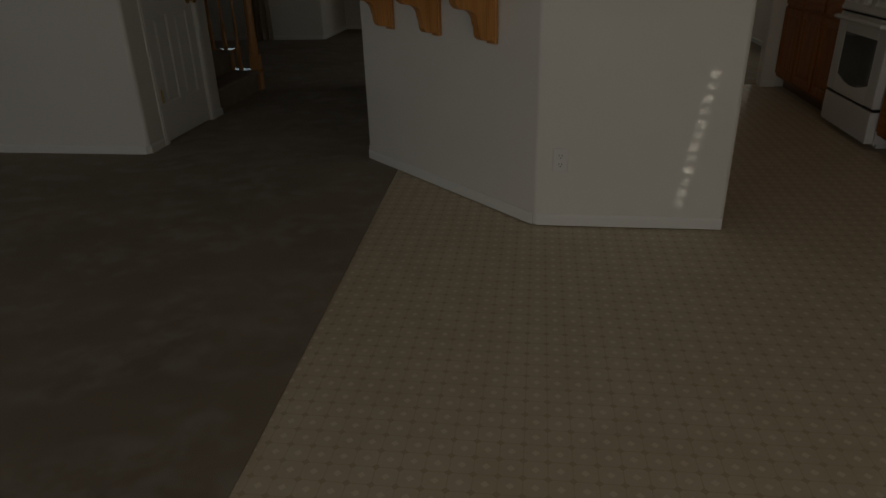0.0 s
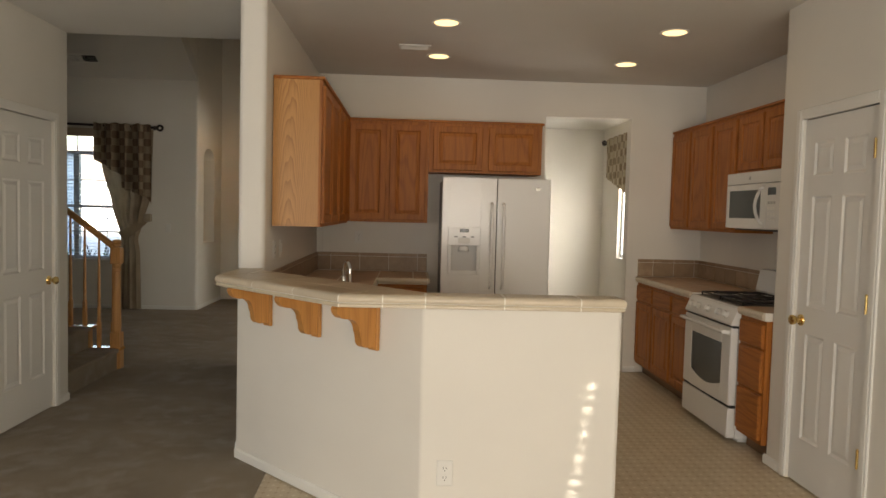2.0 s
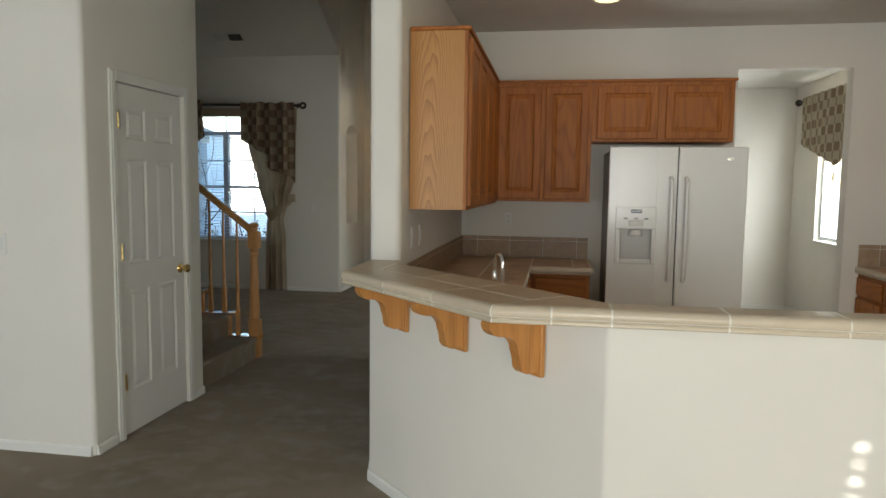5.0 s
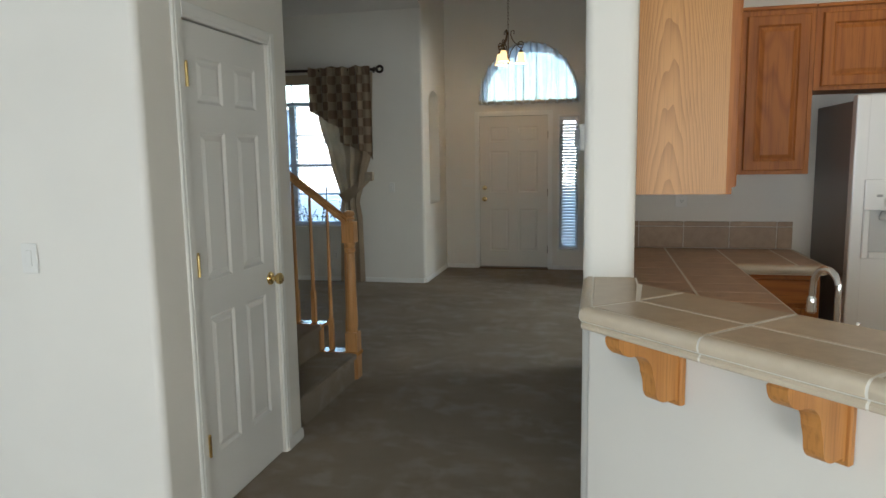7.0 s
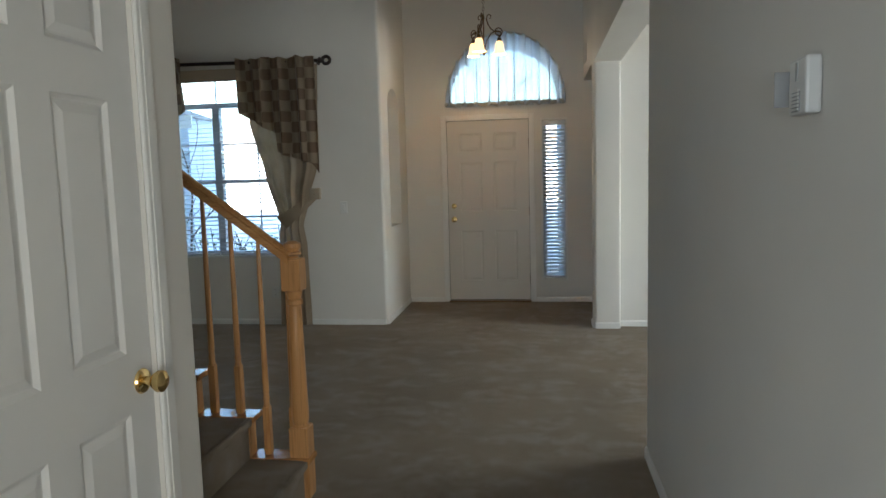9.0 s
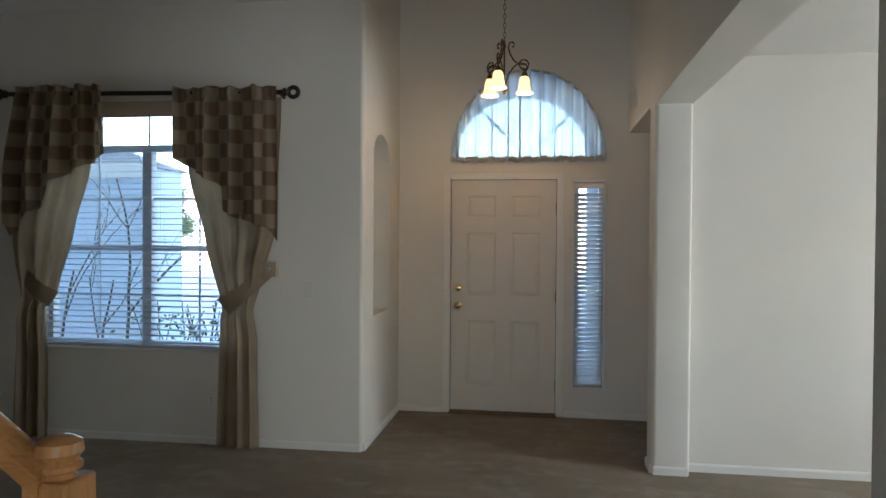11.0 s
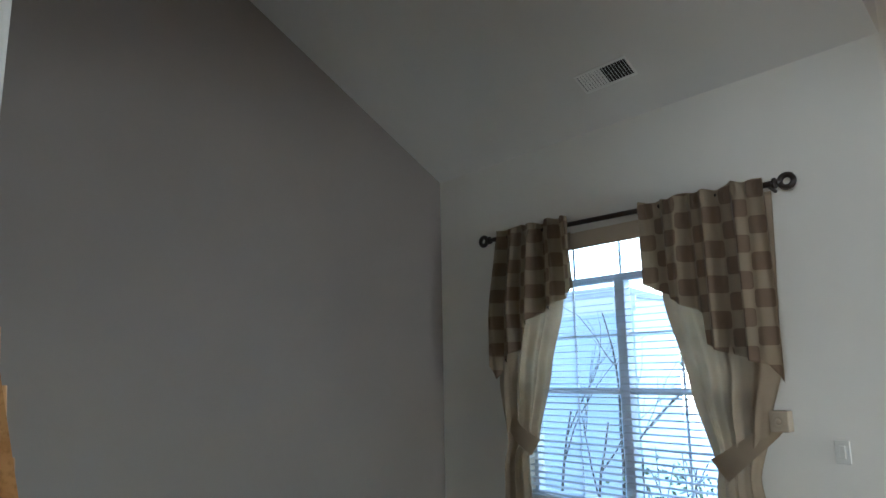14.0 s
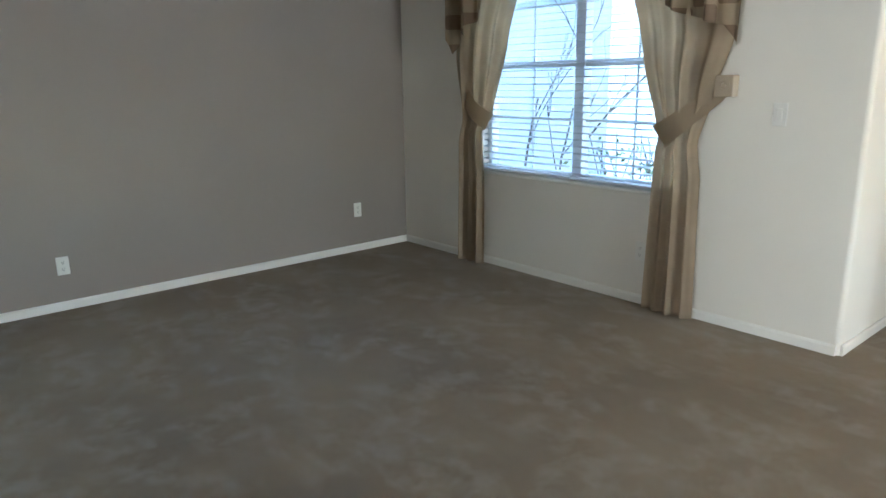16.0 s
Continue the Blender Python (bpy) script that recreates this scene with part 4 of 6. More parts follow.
def refrigerator():
    ob = thing("refrigerator", "bisque side-by-side refrigerator with a water dispenser in its door", "refrigerator", at=(0.474, 6.42, 0))
    W = 0.925
    bm = bmesh.new()
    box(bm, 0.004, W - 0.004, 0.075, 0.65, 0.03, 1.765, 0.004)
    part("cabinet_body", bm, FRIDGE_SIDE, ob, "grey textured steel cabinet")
    part("base_grille", new_box(0.02, W - 0.02, 0.045, 0.10, 0.0, 0.085, 0.003), GREY_PLASTIC, ob)
    zl, zh = 0.095, 1.79
    DX0, DX1, DZ0, DZ1 = 0.055, 0.332, 0.968, 1.37
    bm = bmesh.new()
    box(bm, 0.0, DX0 + 0.012, 0, 0.068, zl, zh, 0.008, 2)
    box(bm, DX1 - 0.012, 0.464, 0, 0.068, zl, zh, 0.008, 2)
    box(bm, DX0 + 0.006, DX1 - 0.006, 0.0, 0.068, zl + 0.002, DZ0 + 0.012, 0)
    box(bm, DX0 + 0.006, DX1 - 0.006, 0.0, 0.068, DZ1 - 0.012, zh - 0.002, 0)
    left = part("freezer_door", bm, FRIDGE_MAT, ob)
    bm = new_box(0.470, W, 0, 0.068, zl, zh, 0.010, 3)
    part("fridge_door", bm, FRIDGE_MAT, ob)
    part("door_gap", new_box(0.458, 0.476, 0.010, 0.070, zl + 0.01, zh - 0.01), DARK, ob, "black strip for the shade between the doors")
    # dispenser
    bm = bmesh.new()
    box(bm, DX0, DX1, -0.012, 0.004, DZ1 - 0.155, DZ1, 0.005, 2)
    box(bm, DX0, DX0 + 0.032, -0.012, 0.004, DZ0, DZ1 - 0.155, 0.005)
    box(bm, DX1 - 0.032, DX1, -0.012, 0.004, DZ0, DZ1 - 0.155, 0.005)
    box(bm, DX0 + 0.032, DX1 - 0.032, -0.012, 0.004, DZ0, DZ0 + 0.035, 0.005)
    part("dispenser_frame", bm, FRIDGE_MAT, left, "bisque dispenser surround")
    bm = bmesh.new()
    box(bm, DX0 + 0.012, DX1 - 0.012, 0.052, 0.060, DZ0 + 0.01, DZ1 - 0.02)
    part("dispenser_recess", bm, RECESS, left, "shaded grey dispenser recess")
    bm = lathe(bmesh.new(), [(0.045, 0.0), (0.05, 0.012), (0.035, 0.045)], 20, ((DX0 + DX1) / 2, 0.035, DZ0 + 0.195))
    part("dispenser_paddle", bm, FRIDGE_MAT, left, smooth=True)
    bm = new_box((DX0 + DX1) / 2 - 0.038, (DX0 + DX1) / 2 + 0.038, -0.016, -0.011, DZ1 - 0.042, DZ1 - 0.018, 0.006, 2)
    part("display", bm, GLASS_DARK, left, "small dark oval display")
    bm = new_box((DX0 + DX1) / 2 - 0.05, (DX0 + DX1) / 2 + 0.05, -0.018, -0.011, DZ1 - 0.135, DZ1 - 0.095, 0.006, 2)
    part("control_strip", bm, PLASTIC, left, "pale control strip")
    for cx in (-0.07, 0.0, 0.07):
        bm = new_box((DX0 + DX1) / 2 + cx - 0.014, (DX0 + DX1) / 2 + cx + 0.014, -0.015, -0.011, DZ1 - 0.088, DZ1 - 0.076, 0.002)
        part("button", bm, GREY_PLASTIC, left)
    for x in (0.422, 0.522):
        pts = [(x, 0.0, 1.575), (x, -0.032, 1.56)]
        pts += [(x, -0.045 - 0.012 * math.sin(math.pi * k / 10), 1.535 - 0.645 * k / 10) for k in range(11)]
        pts += [(x, -0.032, 0.87), (x, 0.0, 0.855)]
        part("door_handle", tube(bmesh.new(), pts, 0.013, 10), FRIDGE_MAT, ob, smooth=True)
    bm = lathe(bmesh.new(), [(0.002, 0.0), (0.026, 0.0), (0.026, -0.003), (0.002, -0.004)], 20, (0.81, 0, 0), "y")
    bmesh.ops.scale(bm, vec=(1, 1, 0.45), verts=bm.verts[:], space=Matrix.Translation((-0.81, 0, 0)))
    bmesh.ops.translate(bm, vec=(0, 0, 1.706), verts=bm.verts[:])
    part("badge", bm, CHROME, ob, "small oval chrome badge")


refrigerator()


def gas_range():
    ob = thing("gas_range", "white freestanding gas range with black grates", "stove", at=(2.345, 5.798, 0), turn=-90)
    W, D = 0.756, 0.63
    bm = bmesh.new()
    box(bm, 0.0, W, 0.055, D, 0.03, 0.895, 0.004)
    box(bm, 0.03, W - 0.03, 0.09, D - 0.02, 0.0, 0.03)
    part("range_body", bm, WHITE_APPL, ob)
    part("storage_drawer", new_box(0.006, W - 0.006, 0.0, 0.054, 0.035, 0.235, 0.006, 2), WHITE_APPL, ob)
    bm = bmesh.new()
    X0, X1, Z0, Z1 = 0.135, W - 0.135, 0.375, 0.655
    box(bm, 0.006, X0, 0.0, 0.054, 0.255, 0.775, 0.005)
    box(bm, X1, W - 0.006, 0.0, 0.054, 0.255, 0.775, 0.005)
    box(bm, X0, X1, 0.0, 0.054, 0.255, Z0 - 0.045)
    box(bm, X0, X1, 0.0, 0.054, Z1, 0.775)
    n = 12
    prism(bm, [(X0, Z0 - 0.045)] + [(X0 + (X1 - X0) * k / n, Z0 - 0.045 * math.sin(math.pi * k / n)) for k in range(n + 1)] + [(X1, Z0 - 0.045)], 0.0, 0.054, "xz")
    door = part("oven_door", bm, WHITE_APPL, ob)
    part("oven_window", new_box(X0 - 0.002, X1 + 0.002, 0.004, 0.012, Z0 - 0.05, Z1 + 0.002), GLASS_DARK, door, "dark glass oven window")
    bm = tube(bmesh.new(), [(0.02, -0.005, 0.742), (0.03, -0.040, 0.745), (0.10, -0.046, 0.746), (W / 2, -0.050, 0.748), (W - 0.10, -0.046, 0.746), (W - 0.03, -0.040, 0.745), (W - 0.02, -0.005, 0.742)], 0.014, 10)
    part("oven_handle", bm, WHITE_APPL, ob, smooth=True)
    bm = bmesh.new()
    for k in range(14):
        box(bm, 0.07 + k * 0.045, 0.10 + k * 0.045, 0.002, 0.01, 0.781, 0.787)
    part("vent_slots", bm, DARK, ob, "row of vent slots with their shade painted black")
    for z in (0.245, 0.778):
        part("shadow_gap", new_box(0.008, W - 0.008, 0.012, 0.056, z - 0.010, z + 0.006), DARK, ob)
    bm = prism(bmesh.new(), [(0.0, 0.79), (-0.004, 0.80), (0.040, 0.905), (0.075, 0.913), (0.075, 0.79)], 0.0, W, "yz")
    part("control_panel", bm, WHITE_APPL, ob)
    for x in (0.10, 0.21, 0.378, 0.545, 0.655):
        kn = lathe(bmesh.new(), [(0.026, 0.0), (0.027, -0.006), (0.021, -0.009), (0.019, -0.028), (0.005, -0.030)], 16, (0, 0, 0), "y")
        box(kn, -0.005, 0.005, -0.036, -0.028, -0.02, 0.02, 0.002)
        bmesh.ops.rotate(kn, cent=(0, 0, 0), matrix=Matrix.Rotation(radians(-22), 3, "X"), verts=kn.verts[:])
        bmesh.ops.translate(kn, vec=(x, 0.012, 0.853), verts=kn.verts[:])
        part("burner_knob", kn, WHITE_APPL, ob, smooth=True)
    part("cooktop", new_box(0.0, W, 0.045, D, 0.896, 0.915, 0.004), WHITE_APPL, ob)
    part("cooktop_well", new_box(0.04, W - 0.04, 0.085, D - 0.075, 0.9152, 0.917), BLACK, ob)
    for gx in (0.06, 0.395):
        bm = bmesh.new()
        w2, y0_, y1_ = 0.30, 0.10, D - 0.09
        for x in (gx, gx + w2):
            tube(bm, [(x, y0_, 0.940), (x, y1_, 0.940)], 0.006, 6)
        for y in (y0_, (y0_ + y1_) / 2, y1_):
            tube(bm, [(gx, y, 0.940), (gx + w2, y, 0.940)], 0.006, 6)
        for y in ((y0_ * 3 + y1_) / 4, (y0_ + 3 * y1_) / 4):
            tube(bm, [(gx, y, 0.946), (gx + w2, y, 0.946)], 0.005, 6)
            tube(bm, [(gx + w2 / 2, y - 0.09, 0.946), (gx + w2 / 2, y + 0.09, 0.946)], 0.005, 6)
            lathe(bm, [(0.035, 0.917), (0.038, 0.928), (0.028, 0.932), (0.005, 0.933)], 14, (gx + w2 / 2, y, 0))
        for x in (gx, gx + w2):
            for y in (y0_, y1_):
                tube(bm, [(x, y, 0.916), (x, y, 0.942)], 0.006, 6)
        part("burner_grate", bm, BLACK, ob, "black cast iron grate")
    bm = prism(bmesh.new(), [(D - 0.07, 0.915), (D - 0.085, 0.96), (D - 0.055, 1.115), (D - 0.01, 1.12), (D - 0.004, 0.915)], 0.0, W, "yz")
    part("backguard", bm, WHITE_APPL, ob)


gas_range()


def microwave():
    ob = thing("microwave_oven", "white over-the-range microwave oven with a curved handle", "microwave", at=(2.615, 5.775, 1.428), turn=-90)
    W, H, D = 0.752, 0.405, 0.373
    part("case", new_box(0, W, 0.03, D, 0, H, 0.004), WHITE_APPL, ob)
    bm = bmesh.new()
    box(bm, 0.0, W, 0.0, 0.029, H - 0.085, H, 0.004)
    part("vent_panel", bm, WHITE_APPL, ob)
    part("vent_badge", lathe(bmesh.new(), [(0.014, 0.0), (0.014, -0.002)], 14, (W * 0.46, 0, H - 0.045), "y"), GREY_PLASTIC, ob, "round grey badge")
    bm = bmesh.new()
    gx0, gx1, gz0, gz1 = 0.045, 0.50, 0.075, 0.275
    box(bm, 0.0, gx0, 0, 0.029, 0.004, H - 0.09, 0.003)
    box(bm, gx1, 0.575, 0, 0.029, 0.004, H - 0.09, 0.003)
    box(bm, gx0, gx1, 0, 0.029, 0.004, gz0)
    box(bm, gx0, gx1, 0, 0.029, gz1, H - 0.09)
    dr = part("microwave_door", bm, WHITE_APPL, ob)
    part("door_window", new_box(gx0 - 0.002, gx1 + 0.002, 0.003, 0.010, gz0 - 0.002, gz1 + 0.002), GLASS_DARK, dr, "dark glass window")
    part("control_panel", new_box(0.578, W, 0, 0.029, 0.004, H - 0.09, 0.003), WHITE_APPL, ob)
    part("display", new_box(0.60, 0.70, -0.002, 0.002, 0.235, 0.285), GLASS_DARK, ob, "dark clock display")
    for r in range(4):
        for c in range(3):
            part("button", new_box(0.602 + c * 0.036, 0.627 + c * 0.036, -0.002, 0.001, 0.06 + r * 0.038, 0.078 + r * 0.038, 0.001), GREY_PLASTIC if r == 3 else PLASTIC, ob)
    pts = [(0.535, 0.0, 0.285)] + [(0.535 - 0.022 * math.sin(math.pi * k / 10), -0.022 - 0.022 * math.sin(math.pi * k / 10), 0.275 - 0.225 * k / 10) for k in range(11)] + [(0.535, 0.0, 0.04)]
    part("door_handle", tube(bmesh.new(), pts, 0.011, 8), WHITE_APPL, ob, smooth=True)
    part("light_grille", new_box(0.05, W - 0.05, 0.05, D - 0.05, -0.012, -0.0005, 0.003), BLACK, ob)


microwave()


def faucet():
    ob = thing("faucet", "chrome gooseneck kitchen faucet behind the bar", "faucet", at=(-0.13, 4.62, 0.9255), turn=118)
    pts = [(0, 0, 0.0), (0, 0, 0.19)] + [(0.045 - 0.045 * math.cos(math.pi * k / 10), 0, 0.205 + 0.055 * math.sin(math.pi * k / 10)) for k in range(11)] + [(0.092, 0, 0.165)]
    part("spout", tube(bmesh.new(), pts, 0.0095, 12), CHROME, ob, smooth=True)
    part("spray_head", lathe(bmesh.new(), [(0.010, 0.175), (0.013, 0.165), (0.014, 0.130), (0.009, 0.125)], 14, (0.092, 0, 0)), CHROME, ob, smooth=True)
    part("base_ring", lathe(bmesh.new(), [(0.028, 0.0), (0.026, 0.01), (0.016, 0.02), (0.013, 0.06)], 18), CHROME, ob, smooth=True)
    part("lever", tube(bmesh.new(), [(0, -0.02, 0.05), (0, -0.05, 0.075), (0, -0.075, 0.11)], 0.006, 8), CHROME, ob, smooth=True)


faucet()


def wall_plate(kind, label, at, turn, w=0.072, h=0.115, outlets=True):
    ob = thing(kind, label, "electrical outlet" if kind == "outlet" else "light switch", "outlets and switches", at, turn)
    part("cover_plate", new_box(-w / 2, w / 2, -0.006, 0.0, -h / 2, h / 2, 0.003), PLASTIC, ob)
    if kind == "outlet":
        for z in (-0.021, 0.021):
            part("receptacle", lathe(bmesh.new(), [(0.016, -0.006), (0.016, -0.0085)], 16, (0, 0, z), "y"), PLASTIC, ob)
            b_ = bmesh.new()
            box(b_, -0.008, -0.0055, -0.0092, -0.0084, z - 0.001, z + 0.008)
            box(b_, 0.0055, 0.008, -0.0092, -0.0084, z - 0.001, z + 0.008)
            box(b_, -0.002, 0.002, -0.0092, -0.0084, z - 0.011, z - 0.006)
            part("slots", b_, DARK, ob)
    else:
        n = max(1, round(w / 0.072))
        for k in range(n):
            cx = (k - (n - 1) / 2) * 0.046
            part("rocker", new_box(cx - 0.015, cx + 0.015, -0.011, -0.006, -0.032, 0.032, 0.003), PLASTIC, ob)
    return ob


wall_plate("outlet", "white duplex outlet on the half wall", (0.39, 3.655, 0.33), 0)
wall_plate("outlet", "white duplex outlet above the backsplash", (-0.27, 7.078, 1.24), 0)
wall_plate("outlet", "white duplex outlet beside the post", (-0.658, 5.08, 1.22), 90)
wall_plate("light_switch", "white rocker switch beside the outlet", (-0.658, 5.30, 1.22), 90)
wall_plate("outlet", "white duplex outlet on the taupe wall near the corner", (-6.303, 10.03, 0.34), 90)
wall_plate("outlet", "white duplex outlet low on the taupe wall", (-6.303, 7.865, 0.28), 90)
wall_plate("outlet", "white duplex outlet under the window beside the curtain", (-3.977, 10.528, 0.329), 0)
wall_plate("light_switch", "white single switch beside the window", (-3.233, 10.528, 1.166), 0)
wall_plate("light_switch", "cream triple switch beside the front door", (-2.535, 11.753, 1.17), 0, w=0.16)
wall_plate("light_switch", "white single switch on the family room wall", (-2.87, 4.731, 1.158), 0)
wall_plate("outlet", "white duplex outlet low on the hall wall", (-0.822, 5.3, 0.33), 90 + 180)


def keypad():
    ob = thing("wall_keypad", "white alarm keypad with its cover open", "keypad", at=(-0.822, 5.49, 1.585), turn=-90)
    part("case", new_box(-0.045, 0.045, -0.030, 0.0, -0.054, 0.054, 0.006, 2), PLASTIC, ob)
    part("speaker_slots", new_box(-0.02, 0.02, -0.032, -0.0295, -0.048, -0.01), GREY_PLASTIC, ob)
    for k in range(6):
        part("key", new_box(-0.018, 0.018, -0.035, -0.0322, -0.046 + k * 0.007, -0.042 + k * 0.007), PLASTIC, ob)
    part("display_slot", new_box(-0.004, 0.004, -0.032, -0.0295, 0.01, 0.045), GREY_PLASTIC, ob)
    bm = new_box(-0.052, -0.049, -0.055, -0.004, -0.035, 0.035, 0.001)
    part("cover", bm, GREY_PLASTIC, ob, "open grey flap")


keypad()


def downlight(x, y):
    ob = thing("recessed_light", "lit recessed ceiling light with a white trim ring", "ceiling light", "kitchen ceiling lights", (x, y, LOW))
    bm = lathe(bmesh.new(), [(0.098, 0.0), (0.100, -0.004), (0.094, -0.007), (0.080, -0.004), (0.078, 0.0)], 28)
    part("trim_ring", bm, TRIM, ob, smooth=True)
    bm = lathe(bmesh.new(), [(0.002, -0.0035), (0.079, -0.0035), (0.079, -0.001), (0.002, -0.001)], 24)
    part("lens", bm, LAMP_GLOW, ob, "warm glowing lens")
    data = bpy.data.lights.new("downlight", "AREA")
    data.shape, data.size, data.energy, data.color = "DISK", 0.14, 0.16, (1.0, 0.72, 0.38)
    new("downlight", data).matrix_world = pose(x, y, LOW - 0.012)


for p in ((0.417, 5.24), (0.407, 6.21), (1.96, 5.26), (1.945, 6.25)):
    downlight(*p)


def air_vent(name, label, w, h, m, slats=6, dark_half=False, tilt=38):
    ob = tagged(new(name), label, "air vent")
    ob.matrix_basis = m
    bm = bmesh.new()
    box(bm, -w / 2, w / 2, -h / 2, -h / 2 + 0.018, 0.0, 0.008, 0.002)
    box(bm, -w / 2, w / 2, h / 2 - 0.018, h / 2, 0.0, 0.008, 0.002)
    box(bm, -w / 2, -w / 2 + 0.018, -h / 2 + 0.018, h / 2 - 0.018, 0.0, 0.008, 0.002)
    box(bm, w / 2 - 0.018, w / 2, -h / 2 + 0.018, h / 2 - 0.018, 0.0, 0.008, 0.002)
    part("vent_frame", bm, TRIM, ob)
    part("vent_back", new_box(-w / 2 + 0.01, w / 2 - 0.01, -h / 2 + 0.01, h / 2 - 0.01, -0.03, 0.0005), DARK, ob)
    if dark_half:
        for k in range(16):
            x = -w / 2 + 0.022 + (w - 0.044) * (k + 0.5) / 16
            b_ = new_box(-0.0006, 0.0006, -h / 2 + 0.018, h / 2 - 0.018, -0.009, 0.009)
            bmesh.ops.rotate(b_, cent=(0, 0, 0), matrix=Matrix.Rotation(radians(-84 if k < 8 else 25), 3, "Y"), verts=b_.verts[:])
            bmesh.ops.translate(b_, vec=(x, 0, 0.004), verts=b_.verts[:])
            part("vent_slat", b_, TRIM, ob)
        return ob
    n = slats
    for k in range(n):
        y = -h / 2 + 0.018 + (h - 0.036) * (k + 0.5) / n
        b_ = new_box(-w / 2 + 0.018, w / 2 - 0.018, -0.0006, 0.0006, -0.006, 0.006)
        bmesh.ops.rotate(b_, cent=(0, 0, 0), matrix=Matrix.Rotation(radians(tilt), 3, "X"), verts=b_.verts[:])
        bmesh.ops.translate(b_, vec=(0, y, 0.003), verts=b_.verts[:])
        part("vent_slat", b_, TRIM, ob)
    return ob


air_vent("ceiling_vent", "white slatted ceiling vent in the kitchen", 0.24, 0.14, pose(0.216, 5.93, LOW, 180, 0, 0), slats=5, tilt=62)


# ---- staircase ----
def turned(bm, prof, x, y, seg=14):
    return lathe(bm, prof, seg, (x, y, 0))


def stairs():
    ob = thing("staircase", "carpeted staircase with oak tread caps, newels and turned balusters", "staircase", at=(-2.44, 6.9, 0))
    ox, oy = 2.44, -6.9
    SY0, SY1 = 5.918, 6.945
    R, G, X0 = 0.19, 0.25, -2.40

    def P(name, bm, mat, parent=ob, label="", smooth=False):
        bmesh.ops.translate(bm, vec=(ox, oy, 0), verts=bm.verts[:])
        return part(name, bm, mat, parent, label, smooth)

    for k in range(6):
        z1 = R * (k + 1)
        x1 = X0 - G * k
        xa = x1 - G - 0.001 if k < 5 else -6.30
        bm = bmesh.new()
        box(bm, xa, x1, SY0, SY1 - 0.075, 0.0 if k == 0 else z1 - R - 0.02, z1, 0.0)
        box(bm, x1 - 0.001, x1 + 0.024, SY0, SY1 - 0.075, z1 - 0.035, z1, 0.010, 2)
        P("tread", bm, CARPET, label="carpeted step")
        if k < 5:
            bm = bmesh.new()
            box(bm, x1 - G - 0.001, x1 + 0.028, SY1 - 0.075, SY1 + 0.035, z1 - 0.022, z1 + 0.004, 0.004)
            P("tread_cap", bm, OAK_CAP, label="glossy oak tread cap")
            bm = bmesh.new()
            box(bm, x1 - G, x1, SY1 - 0.060, SY1 + 0.008, 0.0 if k == 0 else z1 - R - 0.02, z1 - 0.022)
            P("stringer_board", bm, OAK_RAIL)
            for j in range(2):
                bx = x1 - 0.055 - j * 0.125
                zb, zt = z1 + 0.004, rail_z(bx) - 0.02
                if bx > X0 - 0.03:
                    bx = X0 - 0.085
                prof = [(0.006, zt), (0.0095, zt - 0.05), (0.011, zt - 0.25), (0.0145, zb + 0.30), (0.012, zb + 0.275), (0.016, zb + 0.265), (0.013, zb + 0.245), (0.0165, zb + 0.225)]
                bm = bmesh.new()
                turned(bm, prof, bx, SY1 - 0.02, 10)
                box(bm, bx - 0.0165, bx + 0.0165, SY1 - 0.0365, SY1 - 0.0035, zb, zb + 0.225, 0.003)
                P("baluster", bm, OAK_RAIL, smooth=True)
    # landing edge
    P("landing_post_base", new_box(-3.745, -3.69, SY1 - 0.075, SY1 + 0.03, 0.9, 1.14), OAK_RAIL)
    # rail
    a, b = (X0 - 0.03, rail_z(X0 - 0.03)), (-3.70, rail_z(-3.70))
    prof = [(-0.030, -0.028), (-0.030, -0.008), (-0.024, 0.004), (-0.027, 0.016), (-0.016, 0.028), (0.0, 0.032), (0.016, 0.028), (0.027, 0.016), (0.024, 0.004), (0.030, -0.008), (0.030, -0.028)]
    bm = bmesh.new()
    lo = [bm.verts.new((a[0], SY1 - 0.035 + u, a[1] + v)) for u, v in prof]
    hi = [bm.verts.new((b[0], SY1 - 0.075 + u, b[1] + v)) for u, v in prof]
    for k in range(len(prof)):
        k2 = (k + 1) % len(prof)
        bm.faces.new((lo[k], lo[k2], hi[k2], hi[k]))
    bm.faces.new(lo)
    bm.faces.new(hi)
    P("handrail", bm, OAK_RAIL_X, label="oak handrail", smooth=True)

    def newel(x, zb, zt, block=0.33, dy=0.0):
        h = 0.044
        n_ = bmesh.new()
        box(n_, x - h, x + h, SY1 - 0.02 - h, SY1 - 0.02 + h, zb, zb + block, 0.004)
        box(n_, x - h, x + h, SY1 - 0.02 - h, SY1 - 0.02 + h, zt - 0.205, zt - 0.06, 0.005)
        z_ = zb + block
        t_ = zt - 0.205
        turned(n_, [(0.040, z_), (0.034, z_ + 0.012), (0.038, z_ + 0.03), (0.039, z_ + 0.06), (0.030, t_ - 0.10), (0.028, t_ - 0.07), (0.037, t_ - 0.06), (0.037, t_ - 0.045), (0.029, t_ - 0.035), (0.036, t_ - 0.01), (0.036, t_)], x, SY1 - 0.02, 20)
        turned(n_, [(0.030, zt - 0.06), (0.024, zt - 0.052), (0.039, zt - 0.044), (0.039, zt - 0.036), (0.030, zt - 0.030), (0.041, zt - 0.014), (0.038, zt + 0.004), (0.022, zt + 0.014), (0.004, zt + 0.017)], x, SY1 - 0.02, 24)
        bmesh.ops.translate(n_, vec=(0, dy, 0), verts=n_.verts[:])
